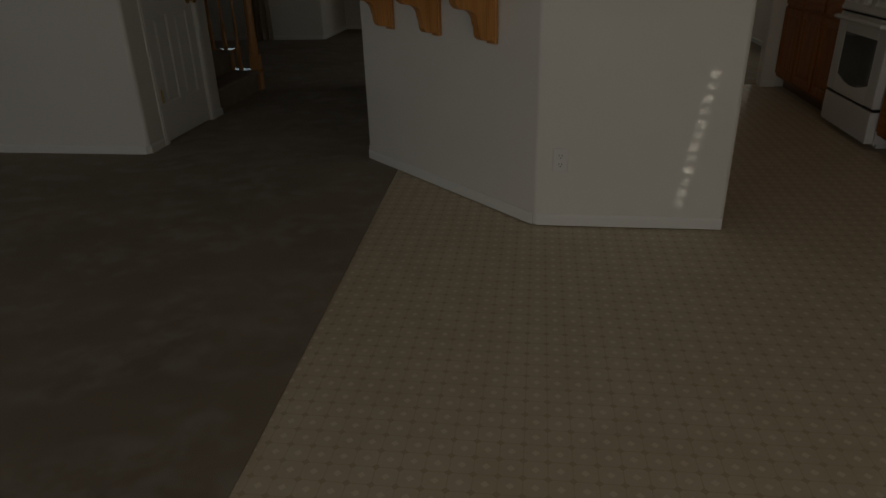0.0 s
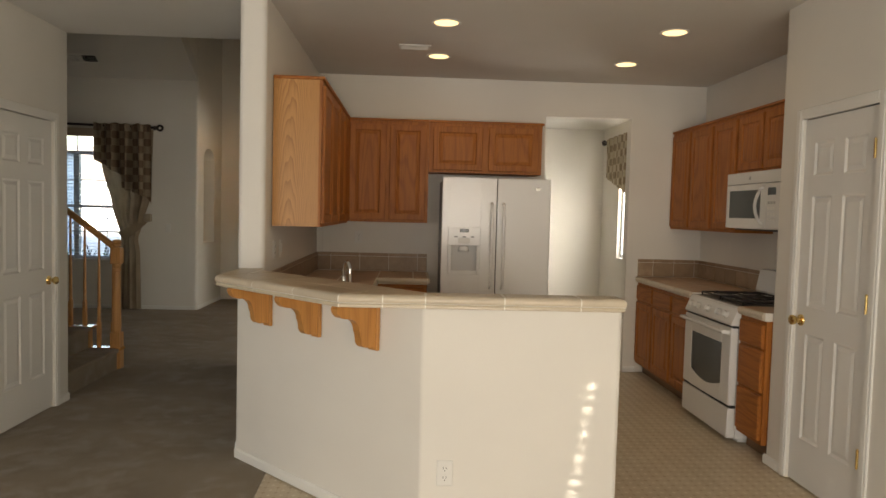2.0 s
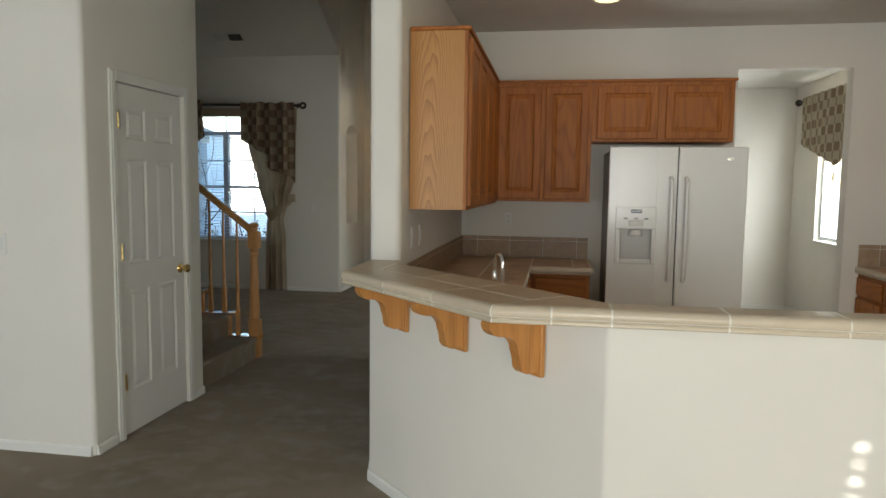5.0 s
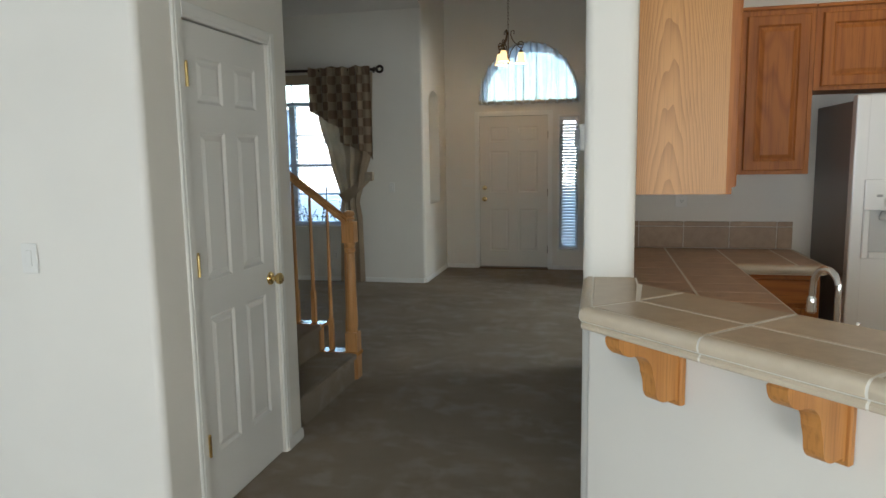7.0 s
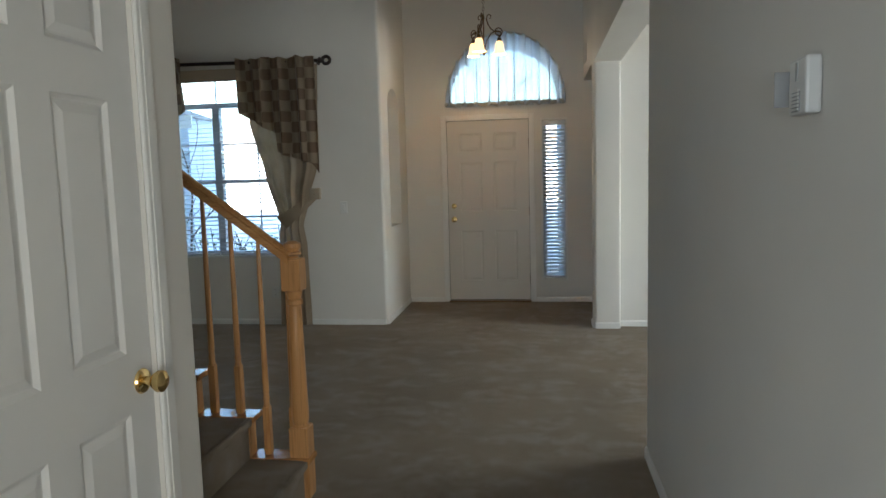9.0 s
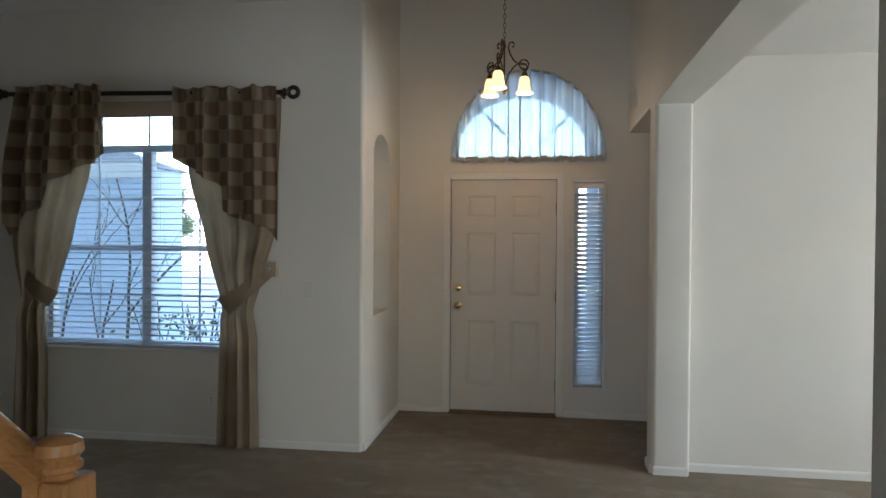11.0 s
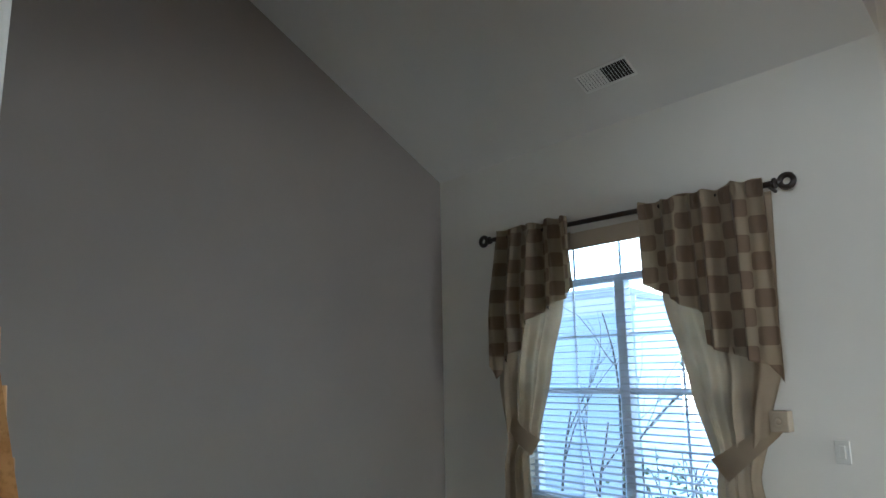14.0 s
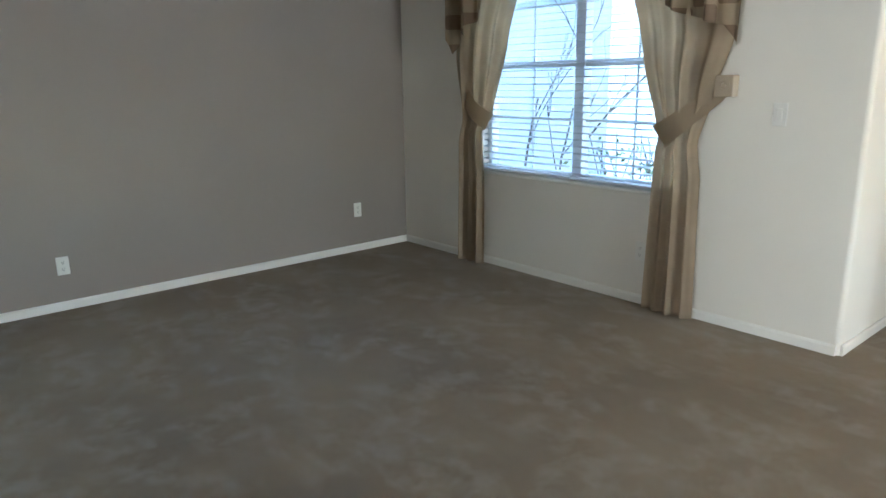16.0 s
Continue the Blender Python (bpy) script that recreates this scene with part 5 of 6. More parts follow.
        P("newel_post", n_, OAK_RAIL, smooth=True)

    newel(-2.425, 0.0, 1.155, dy=0.005)
    newel(-3.80, 1.14, 2.36, dy=-0.06)
    return ob


def rail_z(x):
    return 1.075 + (-2.40 - x) * 0.775


OAK_CAP = wood("glossy_oak_cap", (0.52, 0.27, 0.10), (0.36, 0.17, 0.06), "x", 0.12)
OAK_RAIL_X = wood("handrail_oak", (0.50, 0.26, 0.095), (0.33, 0.15, 0.05), "x", 0.25)
stairs()


# ---- living room window, blinds and curtains ----
def window_unit(name, label, x0, x1, z0, z1, y, at_turn=0.0, splits=(), meeting=None, transom=None, grid=True):
    ob = tagged(thing(name, label, "window", at=(x0, y, z0)), kind="structure")
    W, H = x1 - x0, z1 - z0
    fr = 0.042
    bm = bmesh.new()
    box(bm, 0, fr, 0, 0.07, 0, H, 0.003)
    box(bm, W - fr, W, 0, 0.07, 0, H, 0.003)
    box(bm, fr, W - fr, 0, 0.07, 0, fr, 0.003)
    box(bm, fr, W - fr, 0, 0.07, H - fr, H, 0.003)
    part("window_frame", bm, VINYL_WHITE, ob)
    zt = (transom - z0) if transom else H - fr
    if transom:
        part("transom_bar", new_box(fr, W - fr, 0.0, 0.07, zt - 0.025, zt + 0.025, 0.003), VINYL_WHITE, ob)
        part("pane", new_box(fr, W - fr, 0.030, 0.034, zt + 0.025, H - fr), GLASS, ob)
        for k in range(1, 4):
            xx = fr + (W - 2 * fr) * k / 4
            part("muntin", new_box(xx - 0.007, xx + 0.007, 0.026, 0.038, zt + 0.025, H - fr), VINYL_WHITE, ob)
    xs_ = [fr] + [s - x0 for s in splits] + [W - fr]
    for s in splits:
        part("mullion", new_box(s - x0 - 0.038, s - x0 + 0.038, -0.004, 0.072, fr, zt - 0.025, 0.003), VINYL_WHITE, ob)
    for i in range(len(xs_) - 1):
        a = xs_[i] + (0.038 if i else 0.0)
        b = xs_[i + 1] - (0.038 if i < len(xs_) - 2 else 0.0)
        bands = [(fr, zt - 0.025)] if meeting is None else [(fr, meeting - z0 - 0.018), (meeting - z0 + 0.018, zt - 0.025)]
        if meeting is not None:
            part("meeting_rail", new_box(a, b, 0.004, 0.060, meeting - z0 - 0.022, meeting - z0 + 0.022, 0.003), VINYL_WHITE, ob)
        for lo, hi in bands:
            part("pane", new_box(a, b, 0.030, 0.034, lo, hi), GLASS, ob)
            if grid:
                part("muntin", new_box((a + b) / 2 - 0.007, (a + b) / 2 + 0.007, 0.026, 0.038, lo, hi), VINYL_WHITE, ob)
                part("muntin", new_box(a, b, 0.026, 0.038, (lo + hi) / 2 - 0.007, (lo + hi) / 2 + 0.007), VINYL_WHITE, ob)
    for c in ob.children:
        if c.name.startswith("pane"):
            c.visible_shadow = False
    return ob


window_unit("window_living", "white vinyl double window with a transom, daylight beyond", WX0, WX1, WZ0, WZ1, 10.60, splits=(-4.54,), meeting=1.447, transom=2.205)
structure("window_sill", new_box(WX0 - 0.02, WX1 + 0.02, 10.505, 10.60, WZ0 - 0.018, WZ0 + 0.004, 0.006), TRIM)


def blinds(label, x0, x1, z0, z1, y, pitch=0.044, tilt=8.0, depth=0.048, at_head=True):
    ob = thing("window_blinds", label, "window blinds", "blinds", (x0, y, z0))
    W, H = x1 - x0, z1 - z0
    part("head_rail", new_box(0, W, -0.028, 0.028, H - 0.045, H, 0.003), SLAT, ob)
    part("bottom_rail", new_box(0.003, W - 0.003, -0.024, 0.024, 0.0, 0.016, 0.003), SLAT, ob)
    n = int((H - 0.08) / pitch)
    me = None
    for k in range(n):
        if me is None:
            bm = bmesh.new()
            rows = []
            for i in range(4):
                u = -depth / 2 + depth * i / 3
                rows.append([bm.verts.new((xx, u, 0.004 * (1 - (2 * u / depth) ** 2))) for xx in (0.004, W - 0.004)])
            for i in range(3):
                bm.faces.new((rows[i][0], rows[i][1], rows[i + 1][1], rows[i + 1][0]))
            bmesh.ops.solidify(bm, geom=bm.faces[:], thickness=0.0022)
            bmesh.ops.rotate(bm, cent=(0, 0, 0), matrix=Matrix.Rotation(radians(tilt), 3, "X"), verts=bm.verts[:])
            me = to_mesh("slat", bm, SLAT)
        o = new("slat", me)
        o.parent = ob
        o.location = (0, 0, 0.035 + pitch * k)
    for xx in ([W * 0.18, W * 0.82] if W > 0.5 else [W * 0.3, W * 0.7]):
        bm = bmesh.new()
        for yy in (-0.025, 0.025):
            tube(bm, [(xx, yy, 0.01), (xx, yy, H - 0.04)], 0.0009, 4)
        part("ladder_cord", bm, SLAT, ob)
    return ob


blinds("white two-inch slat blinds, open, with daylight behind", WX0 + 0.012, -4.545, WZ0 + 0.012, WZ1 - 0.004, 10.555)
blinds("white two-inch slat blinds, open, beside the mullion", -4.535, WX1 - 0.012, WZ0 + 0.012, WZ1 - 0.004, 10.555)
vb = thing("blind_valance", "tan wooden valance board over the blinds", "valance", at=(WX0, 10.50, 2.425))
part("board", new_box(0.0, WX1 - WX0, 0.0, 0.014, 0.0, 0.118, 0.003), paint("tan_board_paint", (0.52, 0.42, 0.31), 0.5), vb)


def interp(table, v):
    if v <= table[0][0]:
        return table[0][1]
    for (a, b), (c, d_) in zip(table, table[1:]):
        if v <= c:
            t = (v - a) / (c - a)
            t = t * t * (3 - 2 * t) * 0.5 + t * 0.5
            return b + (d_ - b) * t
    return table[-1][1]


def drape(parent, name, mat, left, right, top, bottom, y, folds, amp, nx=90, nz=70, label="", uv=False, thick=0.0016, seed=0, bulge=None, amp_top=None, width_ref=None):
    """A hanging cloth between two edges given by height; top(u), bottom(u) with u from 0 to 1."""
    bm = bmesh.new()
    uvl = bm.loops.layers.uv.new("UVMap")
    rnd = random.Random(seed)
    ph = [rnd.uniform(0, 6.28) for _ in range(6)]
    grid = []
    for j in range(nz + 1):
        row = []
        for i in range(nx + 1):
            u = i / nx
            zt, zb = top(u), bottom(u)
            z = zt + (zb - zt) * j / nz
            xl, xr = interp(left, z), interp(right, z)
            x = xl + (xr - xl) * u
            a = amp if amp_top is None else amp_top + (amp - amp_top) * min(1.0, j / nz * 2.0)
            w = math.sin(2 * math.pi * folds * u + ph[0] + 0.25 * math.sin(z * 3 + ph[1])) + (0.45 if uv else 0.22) * math.sin(2 * math.pi * folds * 2.3 * u + ph[2] + z * 0.8) + 0.45 * math.sin(2 * math.pi * folds * 0.43 * u + ph[3])
            if uv and zt - z < 0.09:
                w += 0.5 * math.sin(2 * math.pi * 17 * u + ph[4]) * (1 - abs((zt - z) - 0.05) / 0.05)
            yy = y - a * w * 0.62 - (bulge(u, z) if bulge else 0.0)
            row.append(bm.verts.new((x + 0.10 * a * math.cos(2 * math.pi * folds * u + ph[0]), yy, z)))
        grid.append(row)
    ref = width_ref or 1.0
    for j in range(nz):
        for i in range(nx):
            f = bm.faces.new((grid[j][i], grid[j + 1][i], grid[j + 1][i + 1], grid[j][i + 1]))
            f.smooth = True
            for lp, (ii, jj) in zip(f.loops, ((i, j), (i, j + 1), (i + 1, j + 1), (i + 1, j))):
                lp[uvl].uv = (ii / nx * ref, grid[jj][ii].co.z)
    bmesh.ops.solidify(bm, geom=bm.faces[:], thickness=thick)
    me = bpy.data.meshes.new(name)
    bm.to_mesh(me)
    bm.free()
    me.materials.append(mat)
    me.polygons.foreach_set("use_smooth", [True] * len(me.polygons))
    ob = new(name, me)
    ob.parent = parent
    return tagged(ob, label)


def rod():
    ob = thing("curtain_rod", "dark wooden curtain rod with ring finials", "curtain rod", at=(-4.4, 10.42, 2.582))
    ob.matrix_basis = pose(-4.4, 10.42, 2.582, 0, 1.0, 0)
    part("pole", lathe(bmesh.new(), [(0.017, -1.175), (0.017, 1.01)], 16, (0, 0, 0), "x"), ROD_MAT, ob, smooth=True)
    for s, x in ((1, 1.01), (-1, -1.175)):
        bm = lathe(bmesh.new(), [(0.018, 0.0), (0.030, 0.006 * s), (0.030, 0.018 * s), (0.018, 0.026 * s), (0.026, 0.036 * s), (0.012, 0.048 * s)], 14, (x, 0, 0), "x")
        pts = [(x + s * (0.076 - 0.036 * math.cos(t)), 0, 0.034 * math.sin(t)) for t in [2 * math.pi * k / 20 for k in range(21)]]
        tube(bm, pts, 0.016, 10)
        part("finial", bm, ROD_MAT, ob, smooth=True)
        part("rod_bracket", tube(bmesh.new(), [(x - s * 0.03, 0.0, 0.0), (x - s * 0.03, 0.05, -0.01), (x - s * 0.03, 0.105, -0.02)], 0.010, 8), ROD_MAT, ob)


rod()


def valance(x0, x1, zt, left, right, bottom, folds, seed, label):
    ob = thing("curtain_valance", label, "valance", "checked valances", (0, 0, 0))

    def top(u):
        return zt + 0.008 * math.sin(u * 33 + seed) + 0.006 * math.sin(u * 17 + 1)
    drape(ob, "cloth", VALANCE, left, right, top, bottom, 10.370, folds, 0.060, 160, 60, uv=True, thick=0.004, seed=seed, amp_top=0.034, width_ref=(x1 - x0) * 1.18)
    for c in ob.children:
        c.location = (0, 0, 0)
    return ob


def recentre(ob, at):
    """Moves a thing's origin to its base while its parts stay where they are."""
    ob.matrix_basis = pose(*at)
    for c in ob.children:
        c.location = (-at[0], -at[1], -at[2])


def pw(points):
    def f(u):
        for (a, b), (c, d_) in zip(points, points[1:]):
            if u <= c:
                return b + (d_ - b) * (u - a) / max(c - a, 1e-6)
        return points[-1][1]
    return f


v1 = valance(-5.45, -4.745, 2.645, [(1.5, -5.56), (2.0, -5.56), (2.7, -5.45)], [(1.5, -4.70), (2.15, -4.705), (2.7, -4.75)],
             pw([(0, 1.63), (0.06, 1.53), (0.15, 1.66), (0.33, 1.74), (0.385, 1.79), (0.41, 1.90), (0.54, 1.975), (1.0, 2.13)]), 4.2, 3, "brown and tan checked valance gathered on the rod")
recentre(v1, (-5.2, 10.375, 1.5))
v2 = valance(-4.19, -3.42, 2.603, [(1.5, -4.18), (2.15, -4.185), (2.7, -4.195)], [(1.5, -3.425), (2.0, -3.42), (2.7, -3.42)],
             pw([(0, 2.095), (0.46, 1.893), (0.475, 1.72), (0.62, 1.67), (0.85, 1.615), (0.93, 1.60), (1.0, 1.50)]), 3.7, 8, "brown and tan checked valance with a pointed jabot")
recentre(v2, (-3.8, 10.375, 1.5))


def tieback_panel(label, inner, outer, side, tie_from, tie_to, seed):
    ob = thing("curtain", label, "curtain", "tied curtains", (0, 0, 0))
    a, b = (outer, inner) if side < 0 else (inner, outer)
    drape(ob, "panel", DRAPE, sorted(a), sorted(b), lambda u: 2.54, lambda u: 0.012, 10.44, 3.3, 0.036, 120, 90, thick=0.002, seed=seed)
    # tieback band
    bm = bmesh.new()
    p, q = Vector(tie_from), Vector(tie_to)
    n = 16
    rows = []
    for k in range(n + 1):
        t = k / n
        c = p.lerp(q, t) + Vector((0, -0.055 * math.sin(math.pi * min(1, t * 1.15)), -0.02 * math.sin(math.pi * t)))
        w = 0.075 - 0.035 * t
        slope = (q - p).normalized()
        up_ = Vector((-slope.z, 0, slope.x)) * (1 if slope.x > 0 else -1)
        rows.append([bm.verts.new(c + up_ * w * s + Vector((0, -0.004 * (1 - s * s), 0))) for s in (-1, -0.4, 0.4, 1)])
    for i in range(n):
        for k in range(3):
            bm.faces.new((rows[i][k], rows[i + 1][k], rows[i + 1][k + 1], rows[i][k + 1]))
    bmesh.ops.solidify(bm, geom=bm.faces[:], thickness=0.004)
    part("tieback", bm, DRAPE, ob, "taupe cloth tieback", smooth=True)
    recentre(ob, ((inner[-1][1] + outer[-1][1]) / 2, 10.44, 0.012))
    return ob


tieback_panel("taupe curtain panel tied back to the wall, beside the corner",
              [(2.6, -4.80), (2.04, -4.905), (1.6, -5.03), (1.1, -5.17), (1.0, -5.27), (0.6, -5.25), (0.0, -5.26)],
              [(2.6, -5.45), (1.5, -5.56), (1.05, -5.49), (0.9, -5.53), (0.0, -5.56)], -1,
              (-5.19, 10.43, 1.06), (-5.555, 10.50, 1.35), 5)
tieback_panel("taupe curtain panel tied back to a square wall medallion",
              [(2.6, -4.19), (2.02, -4.106), (1.49, -3.975), (1.02, -3.845), (0.94, -3.86), (0.6, -3.87), (0.0, -3.89)],
              [(2.6, -3.42), (1.6, -3.46), (1.25, -3.56), (1.0, -3.63), (0.8, -3.60), (0.0, -3.585)], 1,
              (-3.84, 10.43, 1.03), (-3.51, 10.50, 1.30), 11)
md = thing("curtain_medallion", "carved square tan curtain medallion on the wall", "curtain holdback", at=(-3.504, 10.47, 1.306))
part("block", new_box(-0.05, 0.05, -0.01, 0.055, -0.055, 0.055, 0.006, 2), paint("tan_resin", (0.42, 0.35, 0.26), 0.5), md)
part("rosette", lathe(bmesh.new(), [(0.034, -0.010), (0.036, -0.016), (0.026, -0.018), (0.016, -0.014), (0.012, -0.022), (0.003, -0.024)], 20, (0, 0, 0), "y"), md.children[0].data.materials[0], md, smooth=True)


# ---- foyer ----
sl = window_unit("window_sidelight", "narrow white sidelight window beside the front door", -1.295, -1.045, 0.27, 2.03, 11.80, grid=False)
blinds("white slat blinds, half closed, in the sidelight", -1.292, -1.048, 0.285, 2.02, 11.775, pitch=0.040, tilt=42.0, depth=0.045)
for x0, x1, z0, z1 in ((-1.315, -1.295, 0.25, 2.032), (-1.045, -1.025, 0.25, 2.032), (-1.315, -1.025, 2.033, 2.055)):
    structure("trim", new_box(x0, x1, 11.745, 11.755, z0, z1, 0.002), TRIM)

aw = tagged(thing("window_arch", "half-round white window over the front door", "window", at=(AX, 11.83, AZ)), kind="structure")
bm = bmesh.new()
outer_a, inner_a = arch(0, AH, 0, AR, 28), arch(0, AH - 0.045, 0.045, AR - 0.09, 28)
fr_o = [bm.verts.new((x, 0.0, z)) for x, z in outer_a] + [bm.verts.new((x, 0.05, z)) for x, z in outer_a]
fr_i = [bm.verts.new((x, 0.0, z)) for x, z in inner_a] + [bm.verts.new((x, 0.05, z)) for x, z in inner_a]
for k in range(28):
    bm.faces.new((fr_o[k], fr_o[k + 1], fr_i[k + 1], fr_i[k]))
    bm.faces.new((fr_o[k + 29], fr_o[k + 30], fr_i[k + 30], fr_i[k + 29]))
    bm.faces.new((fr_i[k], fr_i[k + 1], fr_i[k + 30], fr_i[k + 29]))
box(bm, -AH, AH, 0, 0.05, 0, 0.045)
part("window_frame", bm, VINYL_WHITE, aw)
pane = part("pane", prism(bmesh.new(), inner_a, 0.022, 0.026, "xz"), GLASS, aw)
pane.visible_shadow = False
for ang in (42, 138):
    a = radians(ang)
    part("muntin", tube(bmesh.new(), [(0.1 * math.cos(a), 0.024, 0.05 + 0.1 * math.sin(a)), (0.60 * math.cos(a), 0.024, 0.05 + 0.66 * math.sin(a))], 0.008, 6), VINYL_WHITE, aw)

sh = thing("arch_sheer", "gathered white sheer curtain covering the half-round window", "sheer curtain", at=(AX, 11.745, AZ))
bm = bmesh.new()
rnd = random.Random(4)
NX, NZ = 300, 26
rows = []
for j in range(NZ + 1):
    row = []
    for i in range(NX + 1):
        u = -1 + 2 * i / NX
        xx = AH * 1.0 * u
        ztop = AR * math.sqrt(max(0.0, 1 - u * u)) + 0.004
        zz = -0.012 + (ztop + 0.012) * j / NZ
        t = j / NZ
        w = math.sin(u * 38 + 1.6 * math.sin(u * 7) + 0.5 * math.sin(t * 3)) + 0.6 * math.sin(u * 83 + 2 + t) + 0.4 * math.sin(u * 21 + 1)
        fold = 0.020 * math.cos(u * 38 + 1.6 * math.sin(u * 7)) + 0.008 * math.cos(u * 83 + 2)
        row.append(bm.verts.new((max(-AH, min(AH, xx + fold * (1 - abs(u) ** 6))), -0.030 * w - 0.034, zz)))
    rows.append(row)
for j in range(NZ):
    for i in range(NX):
        bm.faces.new((rows[j][i], rows[j][i + 1], rows[j + 1][i + 1], rows[j + 1][i]))
part("sheer_cloth", bm, SHEER, sh, smooth=True)
bm = bmesh.new()
pts = []
for k in range(61):
    u = -1 + 2 * k / 60
    pts.append((AH * u, -0.022 - 0.006 * math.sin(k * 1.3), 0.012 + 0.010 * math.sin(k * 0.9) + 0.006 * math.sin(k * 2.1)))
tube(bm, pts, 0.020, 8)
for (x, z), (x2, z2) in zip(arch(0, AH - 0.004, 0, AR, 40), arch(0, AH - 0.004, 0, AR, 40)[1:]):
    tube(bm, [(x, -0.012, z), (x2, -0.012, z2)], 0.010, 6)
part("gathered_hem", bm, cloth_mat("cream_hem_cloth", (0.62, 0.58, 0.50), 0.3), sh, "bunched cream hem", smooth=True)


def chandelier():
    C = (-1.855, 10.88)
    ob = thing("chandelier", "bronze scrolled three-light chandelier with lit amber glass shades", "chandelier", at=(C[0], C[1], 2.545))
    bm = bmesh.new()
    z = 0.47
    k = 0
    while z < 1.91:
        pts = []
        for s in range(13):
            t = 2 * math.pi * s / 12
            a, b = 0.0095 * math.cos(t), 0.021 * math.sin(t)
            pts.append((a, 0, z + b) if k % 2 else (0, a, z + b))
        tube(bm, pts, 0.0022, 5)
        z += 0.034
        k += 1
    part("chain", bm, BRONZE, ob, "bronze hanging chain")
    part("canopy", lathe(bmesh.new(), [(0.012, 1.905), (0.05, 1.93), (0.062, 1.954)], 20), BRONZE, ob, smooth=True)
    part("centre_column", lathe(bmesh.new(), [(0.004, 0.06), (0.012, 0.075), (0.018, 0.09), (0.03, 0.10), (0.026, 0.112), (0.010, 0.125), (0.006, 0.15), (0.006, 0.40), (0.012, 0.42), (0.006, 0.44), (0.004, 0.46)], 16), BRONZE, ob, smooth=True)
    for i in range(3):
        a = radians(17 + 120 * i)
        c, s = math.cos(a), math.sin(a)

        def rad(r, zz):
            return (c * r, s * r, zz)
        bm = bmesh.new()
        tube(bm, [rad(r, zz) for r, zz in ((0.008, 0.13), (0.03, 0.21), (0.075, 0.275), (0.125, 0.305), (0.165, 0.295), (0.178, 0.265), (0.165, 0.245), (0.145, 0.25), (0.140, 0.268))], 0.006, 8)
        tube(bm, [rad(r, zz) for r, zz in ((0.165, 0.295), (0.12, 0.29), (0.075, 0.315), (0.045, 0.36), (0.03, 0.41), (0.038, 0.445), (0.06, 0.455), (0.075, 0.44), (0.072, 0.42), (0.058, 0.418))], 0.006, 8)
        tube(bm, [rad(0.155, 0.262), rad(0.155, 0.215)], 0.006, 8)
        tube(bm, [rad(0.150 + 0.036 * math.cos(k * math.pi / 8), 0.292 + 0.036 * math.sin(k * math.pi / 8)) for k in range(17)], 0.0055, 8)
        arm = part("arm", bm, BRONZE, ob, "scrolled bronze arm", smooth=True)
        part("socket_cup", lathe(bmesh.new(), [(0.014, 0.235), (0.022, 0.222), (0.026, 0.205), (0.024, 0.20)], 14, (c * 0.155, s * 0.155, 0)), BRONZE, ob, smooth=True)
        prof = [(0.022, 0.205), (0.033, 0.192), (0.040, 0.165), (0.043, 0.13), (0.050, 0.10), (0.063, 0.080), (0.066, 0.076), (0.060, 0.079), (0.047, 0.10), (0.040, 0.13), (0.037, 0.165), (0.020, 0.200)]
        part("glass_shade", lathe(bmesh.new(), prof, 22, (c * 0.155, s * 0.155, 0)), SHADE_GLOW, ob, "lit amber glass bell shade", smooth=True)
        part("bulb", lathe(bmesh.new(), [(0.010, 0.19), (0.020, 0.15), (0.024, 0.125), (0.016, 0.105), (0.004, 0.10)], 14, (c * 0.155, s * 0.155, 0)), BULB, ob, "glowing bulb", smooth=True)
        ld = bpy.data.lights.new("bulb_light", "POINT")
        ld.energy, ld.color, ld.shadow_soft_size = BULB_W, (1.0, 0.66, 0.34), 0.03
        lo = new("bulb_light", ld)
        lo.location = (C[0] + c * 0.155, C[1] + s * 0.155, 2.545 + 0.065)


BULB = glow_mat("bulb_glow", (1.0, 0.8, 0.5), 1.2)
BULB_W = 0.3
chandelier()
air_vent("wall_vent", "white slatted vent high on the foyer wall", 0.22, 0.17, pose(-0.847, 11.36, 2.66, 0, -90, 0) @ pose(0, 0, 0, 0, 0, 90), slats=7)
slope = math.degrees(math.atan2(4.5 - 3.25, 10.53 - 8.45))
VY = 10.20
air_vent("vault_vent", "white slatted vent in the sloping ceiling", 0.40, 0.16, pose(-4.26, VY, 3.245 + (10.53 - VY) * (HIGH - 3.25) / (10.53 - 8.45), 180 - slope, 0, 0), dark_half=True)


# ---- dining room window behind the kitchen ----
dw = tagged(thing("window_dining", "white dining room window, bright daylight beyond", "window", at=(3.045, 9.70, 0.95)), kind="structure")
bm = bmesh.new()
for y0_, y1_, z0_, z1_ in ((-1.48, -1.44, 0, 1.45), (-0.04, 0.0, 0, 1.45), (-1.44, -0.04, 0, 0.04), (-1.44, -0.04, 1.41, 1.45), (-0.76, -0.72, 0.04, 1.41)):
    box(bm, 0, 0.05, y0_, y1_, z0_, z1_, 0.003)
part("window_frame", bm, VINYL_WHITE, dw)
pn = part("pane", new_box(0.022, 0.026, -1.44, -0.04, 0.04, 1.41), GLASS, dw)
pn.visible_shadow = False
structure("window_sill", new_box(2.98, 3.045, 8.13, 9.73, 0.922, 0.942, 0.005), TRIM)

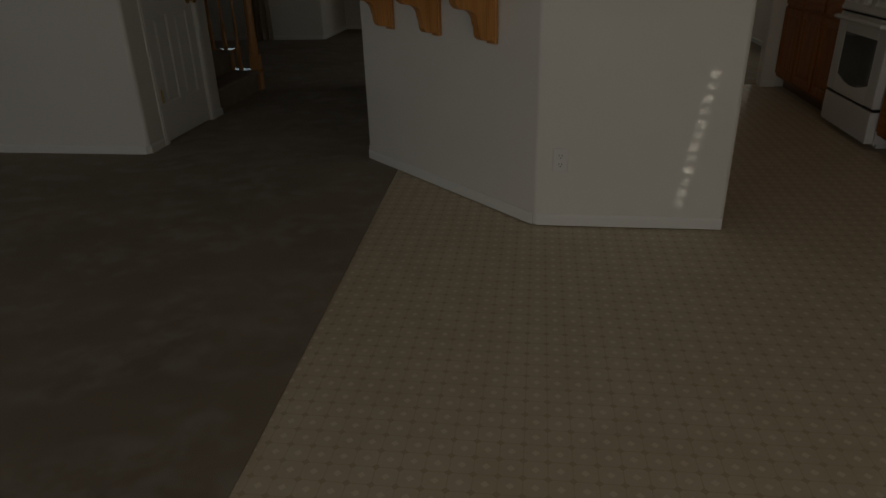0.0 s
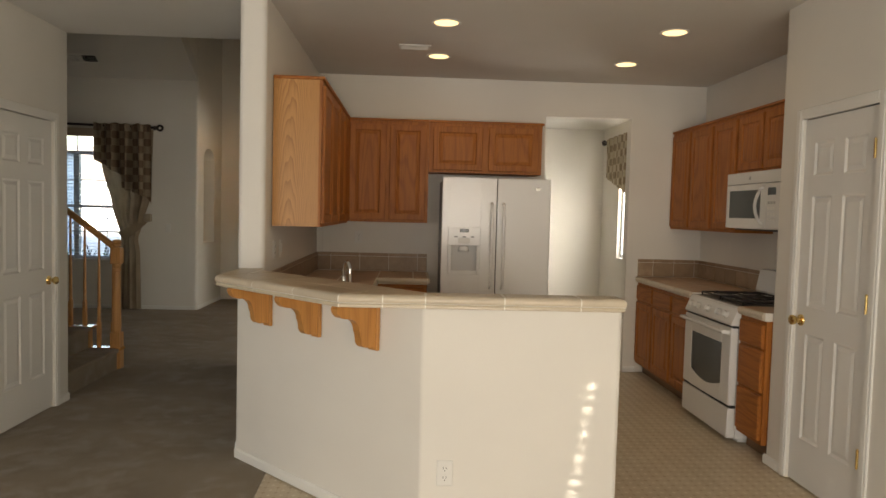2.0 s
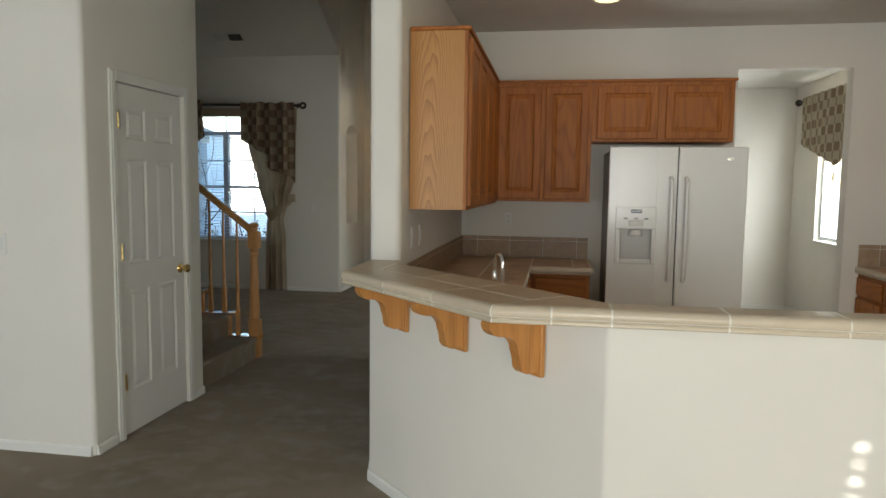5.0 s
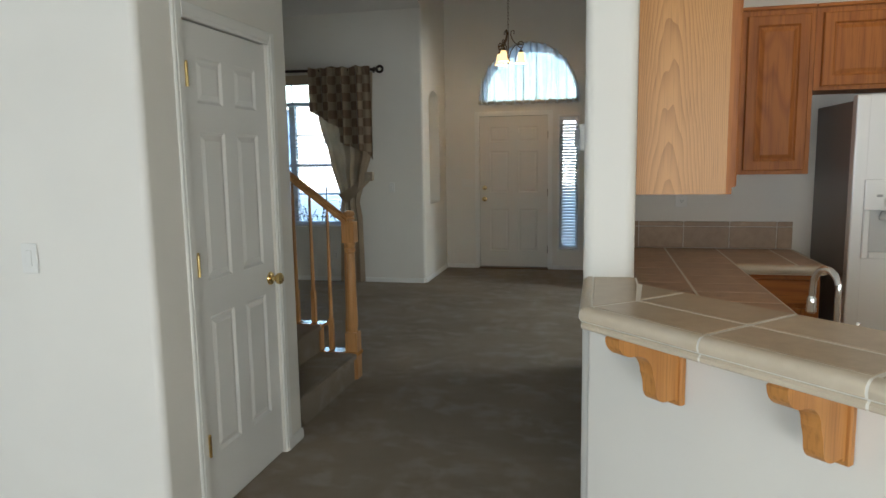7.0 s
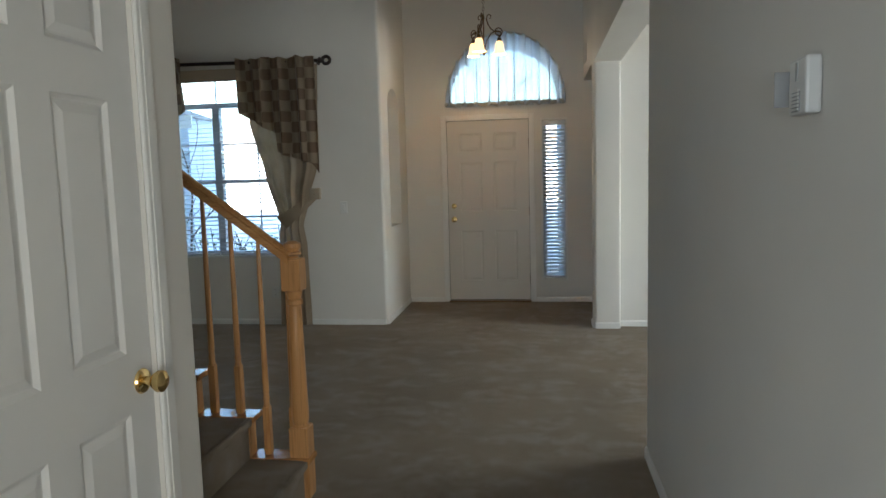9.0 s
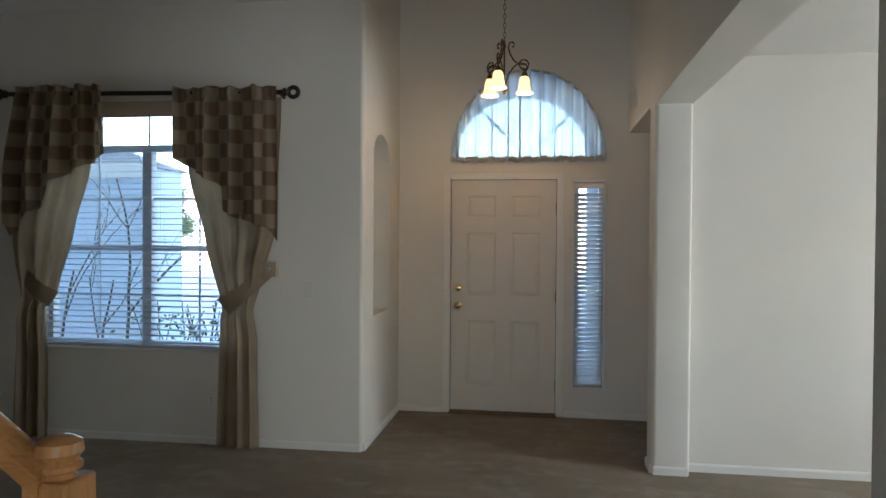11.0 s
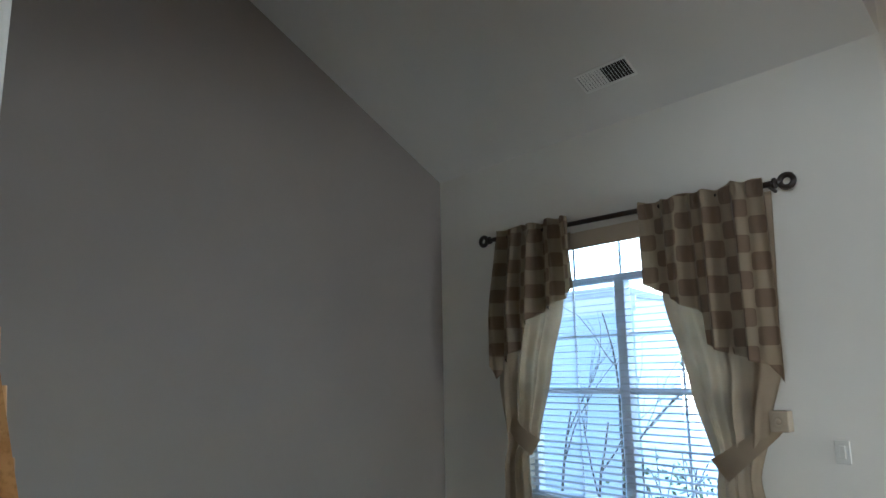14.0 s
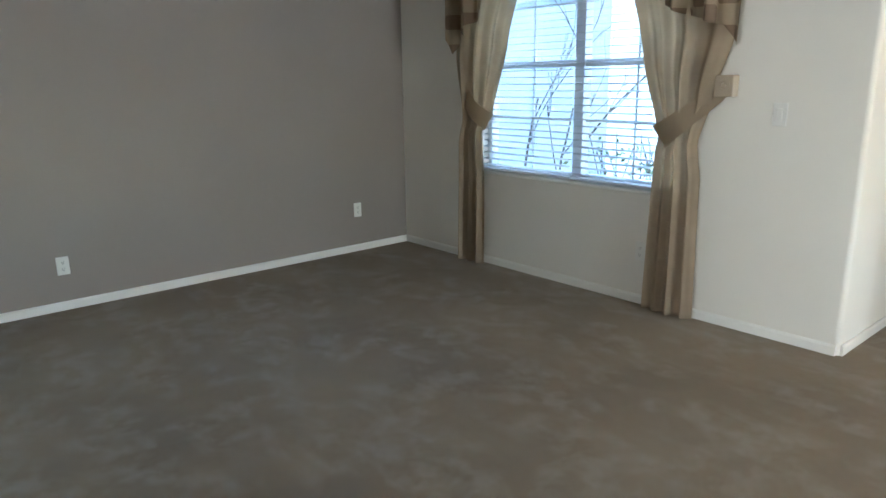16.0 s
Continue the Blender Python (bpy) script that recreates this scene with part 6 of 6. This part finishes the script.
dr_ = thing("curtain_rod", "dark curtain rod over the dining room window", "curtain rod", at=(2.905, 8.93, 2.52))
bm = lathe(bmesh.new(), [(0.014, -1.22), (0.014, 1.22)], 12, (0, 0, 0), "y")
part("pole", bm, ROD_MAT, dr_, smooth=True)
bm = lathe(bmesh.new(), [(0.014, 1.20), (0.034, 1.215), (0.040, 1.24), (0.030, 1.27), (0.010, 1.285)], 14, (0, 0, 0), "y")
part("finial", bm, ROD_MAT, dr_, smooth=True)
part("rod_bracket", new_box(-0.008, 0.088, 1.12, 1.135, -0.01, 0.01), ROD_MAT, dr_)
dv = thing("dining_valance", "small-checked tan valance with pointed scallops and tassels", "valance", at=(2.875, 8.93, 1.9))
bm = bmesh.new()
uvl = bm.loops.layers.uv.new("UVMap")
NX, NZ = 120, 24
rows = []
for j in range(NZ + 1):
    row = []
    for i in range(NX + 1):
        u = i / NX
        yy = 1.02 - 2.04 * u
        pt = abs(u - 0.5) * 2
        zb = -0.15 + 0.28 * pt
        zz = 0.645 + (zb - 0.645) * j / NZ
        row.append(bm.verts.new((0.012 * math.sin(u * 60) + 0.008 * math.sin(u * 131 + j * 0.1), yy, zz)))
    rows.append(row)
for j in range(NZ):
    for i in range(NX):
        f = bm.faces.new((rows[j][i], rows[j][i + 1], rows[j + 1][i + 1], rows[j + 1][i]))
        for lp, (ii, jj) in zip(f.loops, ((i, j), (i + 1, j), (i + 1, j + 1), (i, j + 1))):
            lp[uvl].uv = (ii / NX * 2.04, rows[jj][ii].co.z)
part("cloth", bm, VALANCE_SMALL, dv, smooth=True)
for yy in (0.0,):
    bm = lathe(bmesh.new(), [(0.003, 0.03), (0.003, -0.05), (0.012, -0.06), (0.010, -0.075), (0.020, -0.14), (0.004, -0.145)], 10, (0, yy, -0.16))
    part("tassel", bm, VALANCE_SMALL, dv, "tan tassel", smooth=True)


# ---- the windows of the family room ----
window_unit("window_rear", "wide rear patio window with a bright yard beyond", -0.4, 2.04, 0.0, 2.15, -2.20, splits=(0.76,), grid=False)
window_unit("window_rear_left", "rear family room window", -4.3, -2.1, 0.5, 2.1, -2.20, splits=(-3.2,), grid=False)
rb = thing("patio_blinds", "white slat blinds, shut, over the patio window", "window blinds", at=(0.75, -2.12, 0.0))
bm = bmesh.new()
for k in range(42):
    z = 0.03 + k * 0.05
    box(bm, -1.12, 0.72, -0.008, -0.004, z, z + 0.056)
part("slats", bm, SLAT, rb)
# Unseen panel, its slits cut to shape the sun dashes on the half wall.
bm = bmesh.new()
box(bm, 0.72, 1.285, -0.0035, -0.0005, 0.02, 1.42)
for k in range(13):
    z = 1.42 + k * 0.055
    sx = 1.085 + (z - 1.65) * 0.14
    gap = 0.003 + 0.0025 * ((k * 7) % 2)
    box(bm, 1.02 - 0.3, sx, -0.0035, -0.0005, z, z + 0.055)
    box(bm, sx + 0.032, 1.285, -0.0035, -0.0005, z, z + 0.055)
    box(bm, sx, sx + 0.032, -0.0035, -0.0005, z, z + 0.055 - gap)
part("side_slats", bm, SLAT, rb)
rb2 = thing("family_blinds", "white slat blinds, shut, over the family room window", "window blinds", at=(-3.2, -2.12, 0.5))
bm = bmesh.new()
for k in range(32):
    box(bm, -1.09, 1.09, -0.008, -0.004, 0.01 + k * 0.05, 0.066 + k * 0.05)
part("slats", bm, SLAT, rb2)


# ---- outdoors ----
bm = bmesh.new()
box(bm, -400, 400, 11.96, 600, -0.3, -0.16)
box(bm, -400, 400, -400, -2.30, -0.3, -0.16)
box(bm, 3.2, 400, -2.30, 11.96, -0.3, -0.16)
box(bm, -400, -6.7, -2.30, 11.96, -0.3, -0.16)
structure("ground", bm, CONCRETE, "pale concrete drive and dry ground")


def house(name, x0, x1, y0, y1, h, label, win=(), garage=None, e=0.5):
    ob = thing(name, label, "house", at=((x0 + x1) / 2, (y0 + y1) / 2, -0.16))
    hx, hy = (x1 - x0) / 2, (y1 - y0) / 2
    part("wall", new_box(-hx, hx, -hy, hy, 0, h), STUCCO, ob)
    bm = bmesh.new()
    lo = [bm.verts.new(p) for p in ((-hx - e, -hy - e, h), (hx + e, -hy - e, h), (hx + e, hy + e, h), (-hx - e, hy + e, h))]
    r = min(hx, hy) + e
    hi = [bm.verts.new(p) for p in ((-hx - e + r, 0, h + r * 0.42), (hx + e - r, 0, h + r * 0.42))] if hx >= hy else [bm.verts.new(p) for p in ((0, -hy - e + r, h + r * 0.42), (0, hy + e - r, h + r * 0.42))]
    if hx >= hy:
        for f in ((lo[0], lo[1], hi[1], hi[0]), (lo[2], lo[3], hi[0], hi[1]), (lo[1], lo[2], hi[1]), (lo[3], lo[0], hi[0]), tuple(lo)):
            bm.faces.new(f)
    else:
        for f in ((lo[0], lo[1], hi[0]), (lo[1], lo[2], hi[1], hi[0]), (lo[2], lo[3], hi[1]), (lo[3], lo[0], hi[0], hi[1]), tuple(lo)):
            bm.faces.new(f)
    part("roof", bm, ROOF, ob)
    part("fascia", new_box(-hx - e - 0.02, hx + e + 0.02, -hy - e - 0.02, -hy - e, h - 0.16, h + 0.02), TRIM, ob)
    for wx, wz, ww, wh in win:
        w_ = part("window", new_box(wx - ww / 2, wx + ww / 2, -hy - 0.03, -hy, wz, wz + wh), GLASS_DARK, ob)
        part("frame", new_box(wx - ww / 2 - 0.06, wx + ww / 2 + 0.06, -hy - 0.05, -hy - 0.031, wz - 0.06, wz), TRIM, w_)
    if garage:
        gx, gw = garage
        bm = bmesh.new()
        for k in range(4):
            box(bm, gx - gw / 2, gx + gw / 2, -hy - 0.04, -hy - 0.002, 0.02 + k * 0.53, 0.53 + k * 0.53, 0.01)
        part("garage_door", bm, TRIM, ob)
    return ob


house("garage_wing", -13.5, -6.34, 13.4, 14.3, 2.55, "pale grey stucco garage wing in the shade of the house", e=0.10)
house("neighbour_house", -30.0, -14.0, 44.0, 56.0, 3.0, "sunlit pale grey stucco house across the street", ((-4, 1.0, 1.6, 1.2), (5, 1.0, 1.2, 1.2)), (0.5, 4.8))
house("neighbour_house", -12.0, 4.0, 46.0, 58.0, 3.0, "sunlit pale house with a wide garage across the street", ((-5, 1.0, 1.6, 1.2),), (3.0, 4.8))


def tree(name, x, y, h, seed, label, leaves=0, spread=0.8, lean=0.05):
    ob = thing(name, label, "tree", at=(x, y, -0.16))
    rnd = random.Random(seed)
    bm = bmesh.new()
    tips = []

    def limb(p, d, length, r, depth):
        pts = [p]
        n = 5
        for k in range(n):
            d = (d + Vector((rnd.uniform(-1, 1), rnd.uniform(-1, 1), rnd.uniform(-0.2, 0.5))) * 0.16).normalized()
            p = p + d * length / n
            pts.append(p)
        tube(bm, pts, r, 6 if depth < 2 else 4, r * 0.55)
        if depth < 3:
            for k in range(2):
                q = pts[rnd.randint(2, n)]
                a = rnd.uniform(0, 6.28)
                d2 = (d + Vector((math.cos(a), math.sin(a), 0.3)) * spread * rnd.uniform(0.6, 1.0)).normalized()
                limb(q, d2, length * rnd.uniform(0.55, 0.75), r * 0.55, depth + 1)
        else:
            tips.append(p)
    limb(Vector((0, 0, 0)), Vector((lean, 0, 1)), h * 0.5, h * 0.0065, 0)
    part("trunk", bm, BARK, ob, "dark bare branches", smooth=True)
    if leaves:
        bm = bmesh.new()
        for k in range(leaves):
            c = rnd.choice(tips) + Vector((rnd.gauss(0, 0.12), rnd.gauss(0, 0.12), rnd.gauss(0, 0.12)))
            a = Vector((rnd.gauss(0, 1), rnd.gauss(0, 1), rnd.gauss(0, 1))).normalized() * 0.045
            b = a.cross(Vector((rnd.gauss(0, 1), rnd.gauss(0, 1), rnd.gauss(0, 1)))).normalized() * 0.022
            bm.faces.new([bm.verts.new(c + v) for v in (a, b, -a, -b)])
        part("crown", bm, LEAF, ob, "small green leaves")
    return ob


tree("bare_tree", -6.75, 12.4, 2.7, 3, "bare leafless young tree by the garage wing", lean=0.22)
tree("bare_tree", -6.3, 12.4, 2.5, 5, "thin bare leafless young tree before the stucco wing")
tree("bare_tree", -5.9, 12.4, 3.1, 9, "bare leafless shrub-like tree in the front yard")
tree("leafy_tree", -12.6, 24.0, 3.2, 12, "green leafy tree beyond the drive", 2600)
hb = thing("hedge", "low twiggy green shrub under the window", "shrub", at=(-4.9, 12.6, -0.16))
rnd = random.Random(6)
bm = bmesh.new()
for k in range(550):
    c = Vector((rnd.uniform(-1.0, 1.0), rnd.gauss(0, 0.2), 0.0))
    c.z = rnd.uniform(0.1, 0.86 + 0.08 * math.sin(c.x * 5))
    a = Vector((rnd.gauss(0, 1), rnd.gauss(0, 1), rnd.gauss(0, 1))).normalized() * 0.035
    b = a.cross(Vector((rnd.gauss(0, 1), rnd.gauss(0, 1), rnd.gauss(0, 1)))).normalized() * 0.018
    bm.faces.new([bm.verts.new(c + v) for v in (a, b, -a, -b)])
part("foliage", bm, LEAF, hb)
bm = bmesh.new()
for k in range(34):
    x, y = rnd.uniform(-0.9, 0.9), rnd.gauss(0, 0.12)
    tube(bm, [(x, y, 0), (x + rnd.uniform(-0.1, 0.1), y + rnd.uniform(-0.1, 0.1), 0.5), (x + rnd.uniform(-0.25, 0.25), y + rnd.uniform(-0.2, 0.2), rnd.uniform(0.8, 1.05))], 0.006, 4)
part("stems", bm, BARK, hb)


# ---- the rest of the house, seen only by its shade ----
# Unseen wall mass, added to keep low sun off the garage wing.
bm = bmesh.new()
box(bm, -15.0, -6.66, -2.2, 10.5, -0.16, 3.0)
structure("wall_outer", bm, STUCCO, "unseen stucco wall added to block the sun")
# Unseen roof mass, sized to throw its shade across the front yard.
bm = bmesh.new()
box(bm, -15.4, 6.5, -2.6, 12.25, 4.72, 4.86)
lo = [bm.verts.new(p) for p in ((-15.4, -2.6, 4.86), (6.5, -2.6, 4.86), (6.5, 12.25, 4.86), (-15.4, 12.25, 4.86))]
hi = [bm.verts.new(p) for p in ((-10.0, 4.8, 7.4), (2.0, 4.8, 7.4))]
for f in ((lo[0], lo[1], hi[1], hi[0]), (lo[2], lo[3], hi[0], hi[1]), (lo[1], lo[2], hi[1]), (lo[3], lo[0], hi[0])):
    bm.faces.new(f)
structure("roof", bm, ROOF, "unseen roof mass added to shade the front yard")

PX, PH, PB, PR = -1.81, 0.72, 2.48, 0.64
bm = bmesh.new()
inner = [(PX + PH, -0.16)] + arch(PX, PH, PB, PR, 20) + [(PX - PH, -0.16)]
if inner[1][0] < PX:
    inner = [inner[0]] + inner[1:-1][::-1] + [inner[-1]]
prism(bm, [(PX - 1.1, -0.16), (PX - 1.1, 4.7), (PX + 1.25, 4.7), (PX + 1.25, -0.16)] + inner, 13.3, 13.5, "xz")
box(bm, PX - 1.1, PX - 0.98, 11.97, 13.298, -0.16, 4.7)
box(bm, PX + 1.13, PX + 1.25, 11.97, 13.298, -0.16, 4.7)
box(bm, PX - 0.978, PX + 1.128, 11.97, 13.298, 3.75, 3.85)
structure("wall_porch", bm, STUCCO, "pale grey stucco entry porch with an arched opening")
# Invented wall stub that stops grazing sun entering the dining window.
bm = new_box(3.14, 3.95, 7.7, 7.95, -0.16, 3.2)
structure("wall_outer_return", bm, STUCCO, "unseen stucco wall added to block the sun")
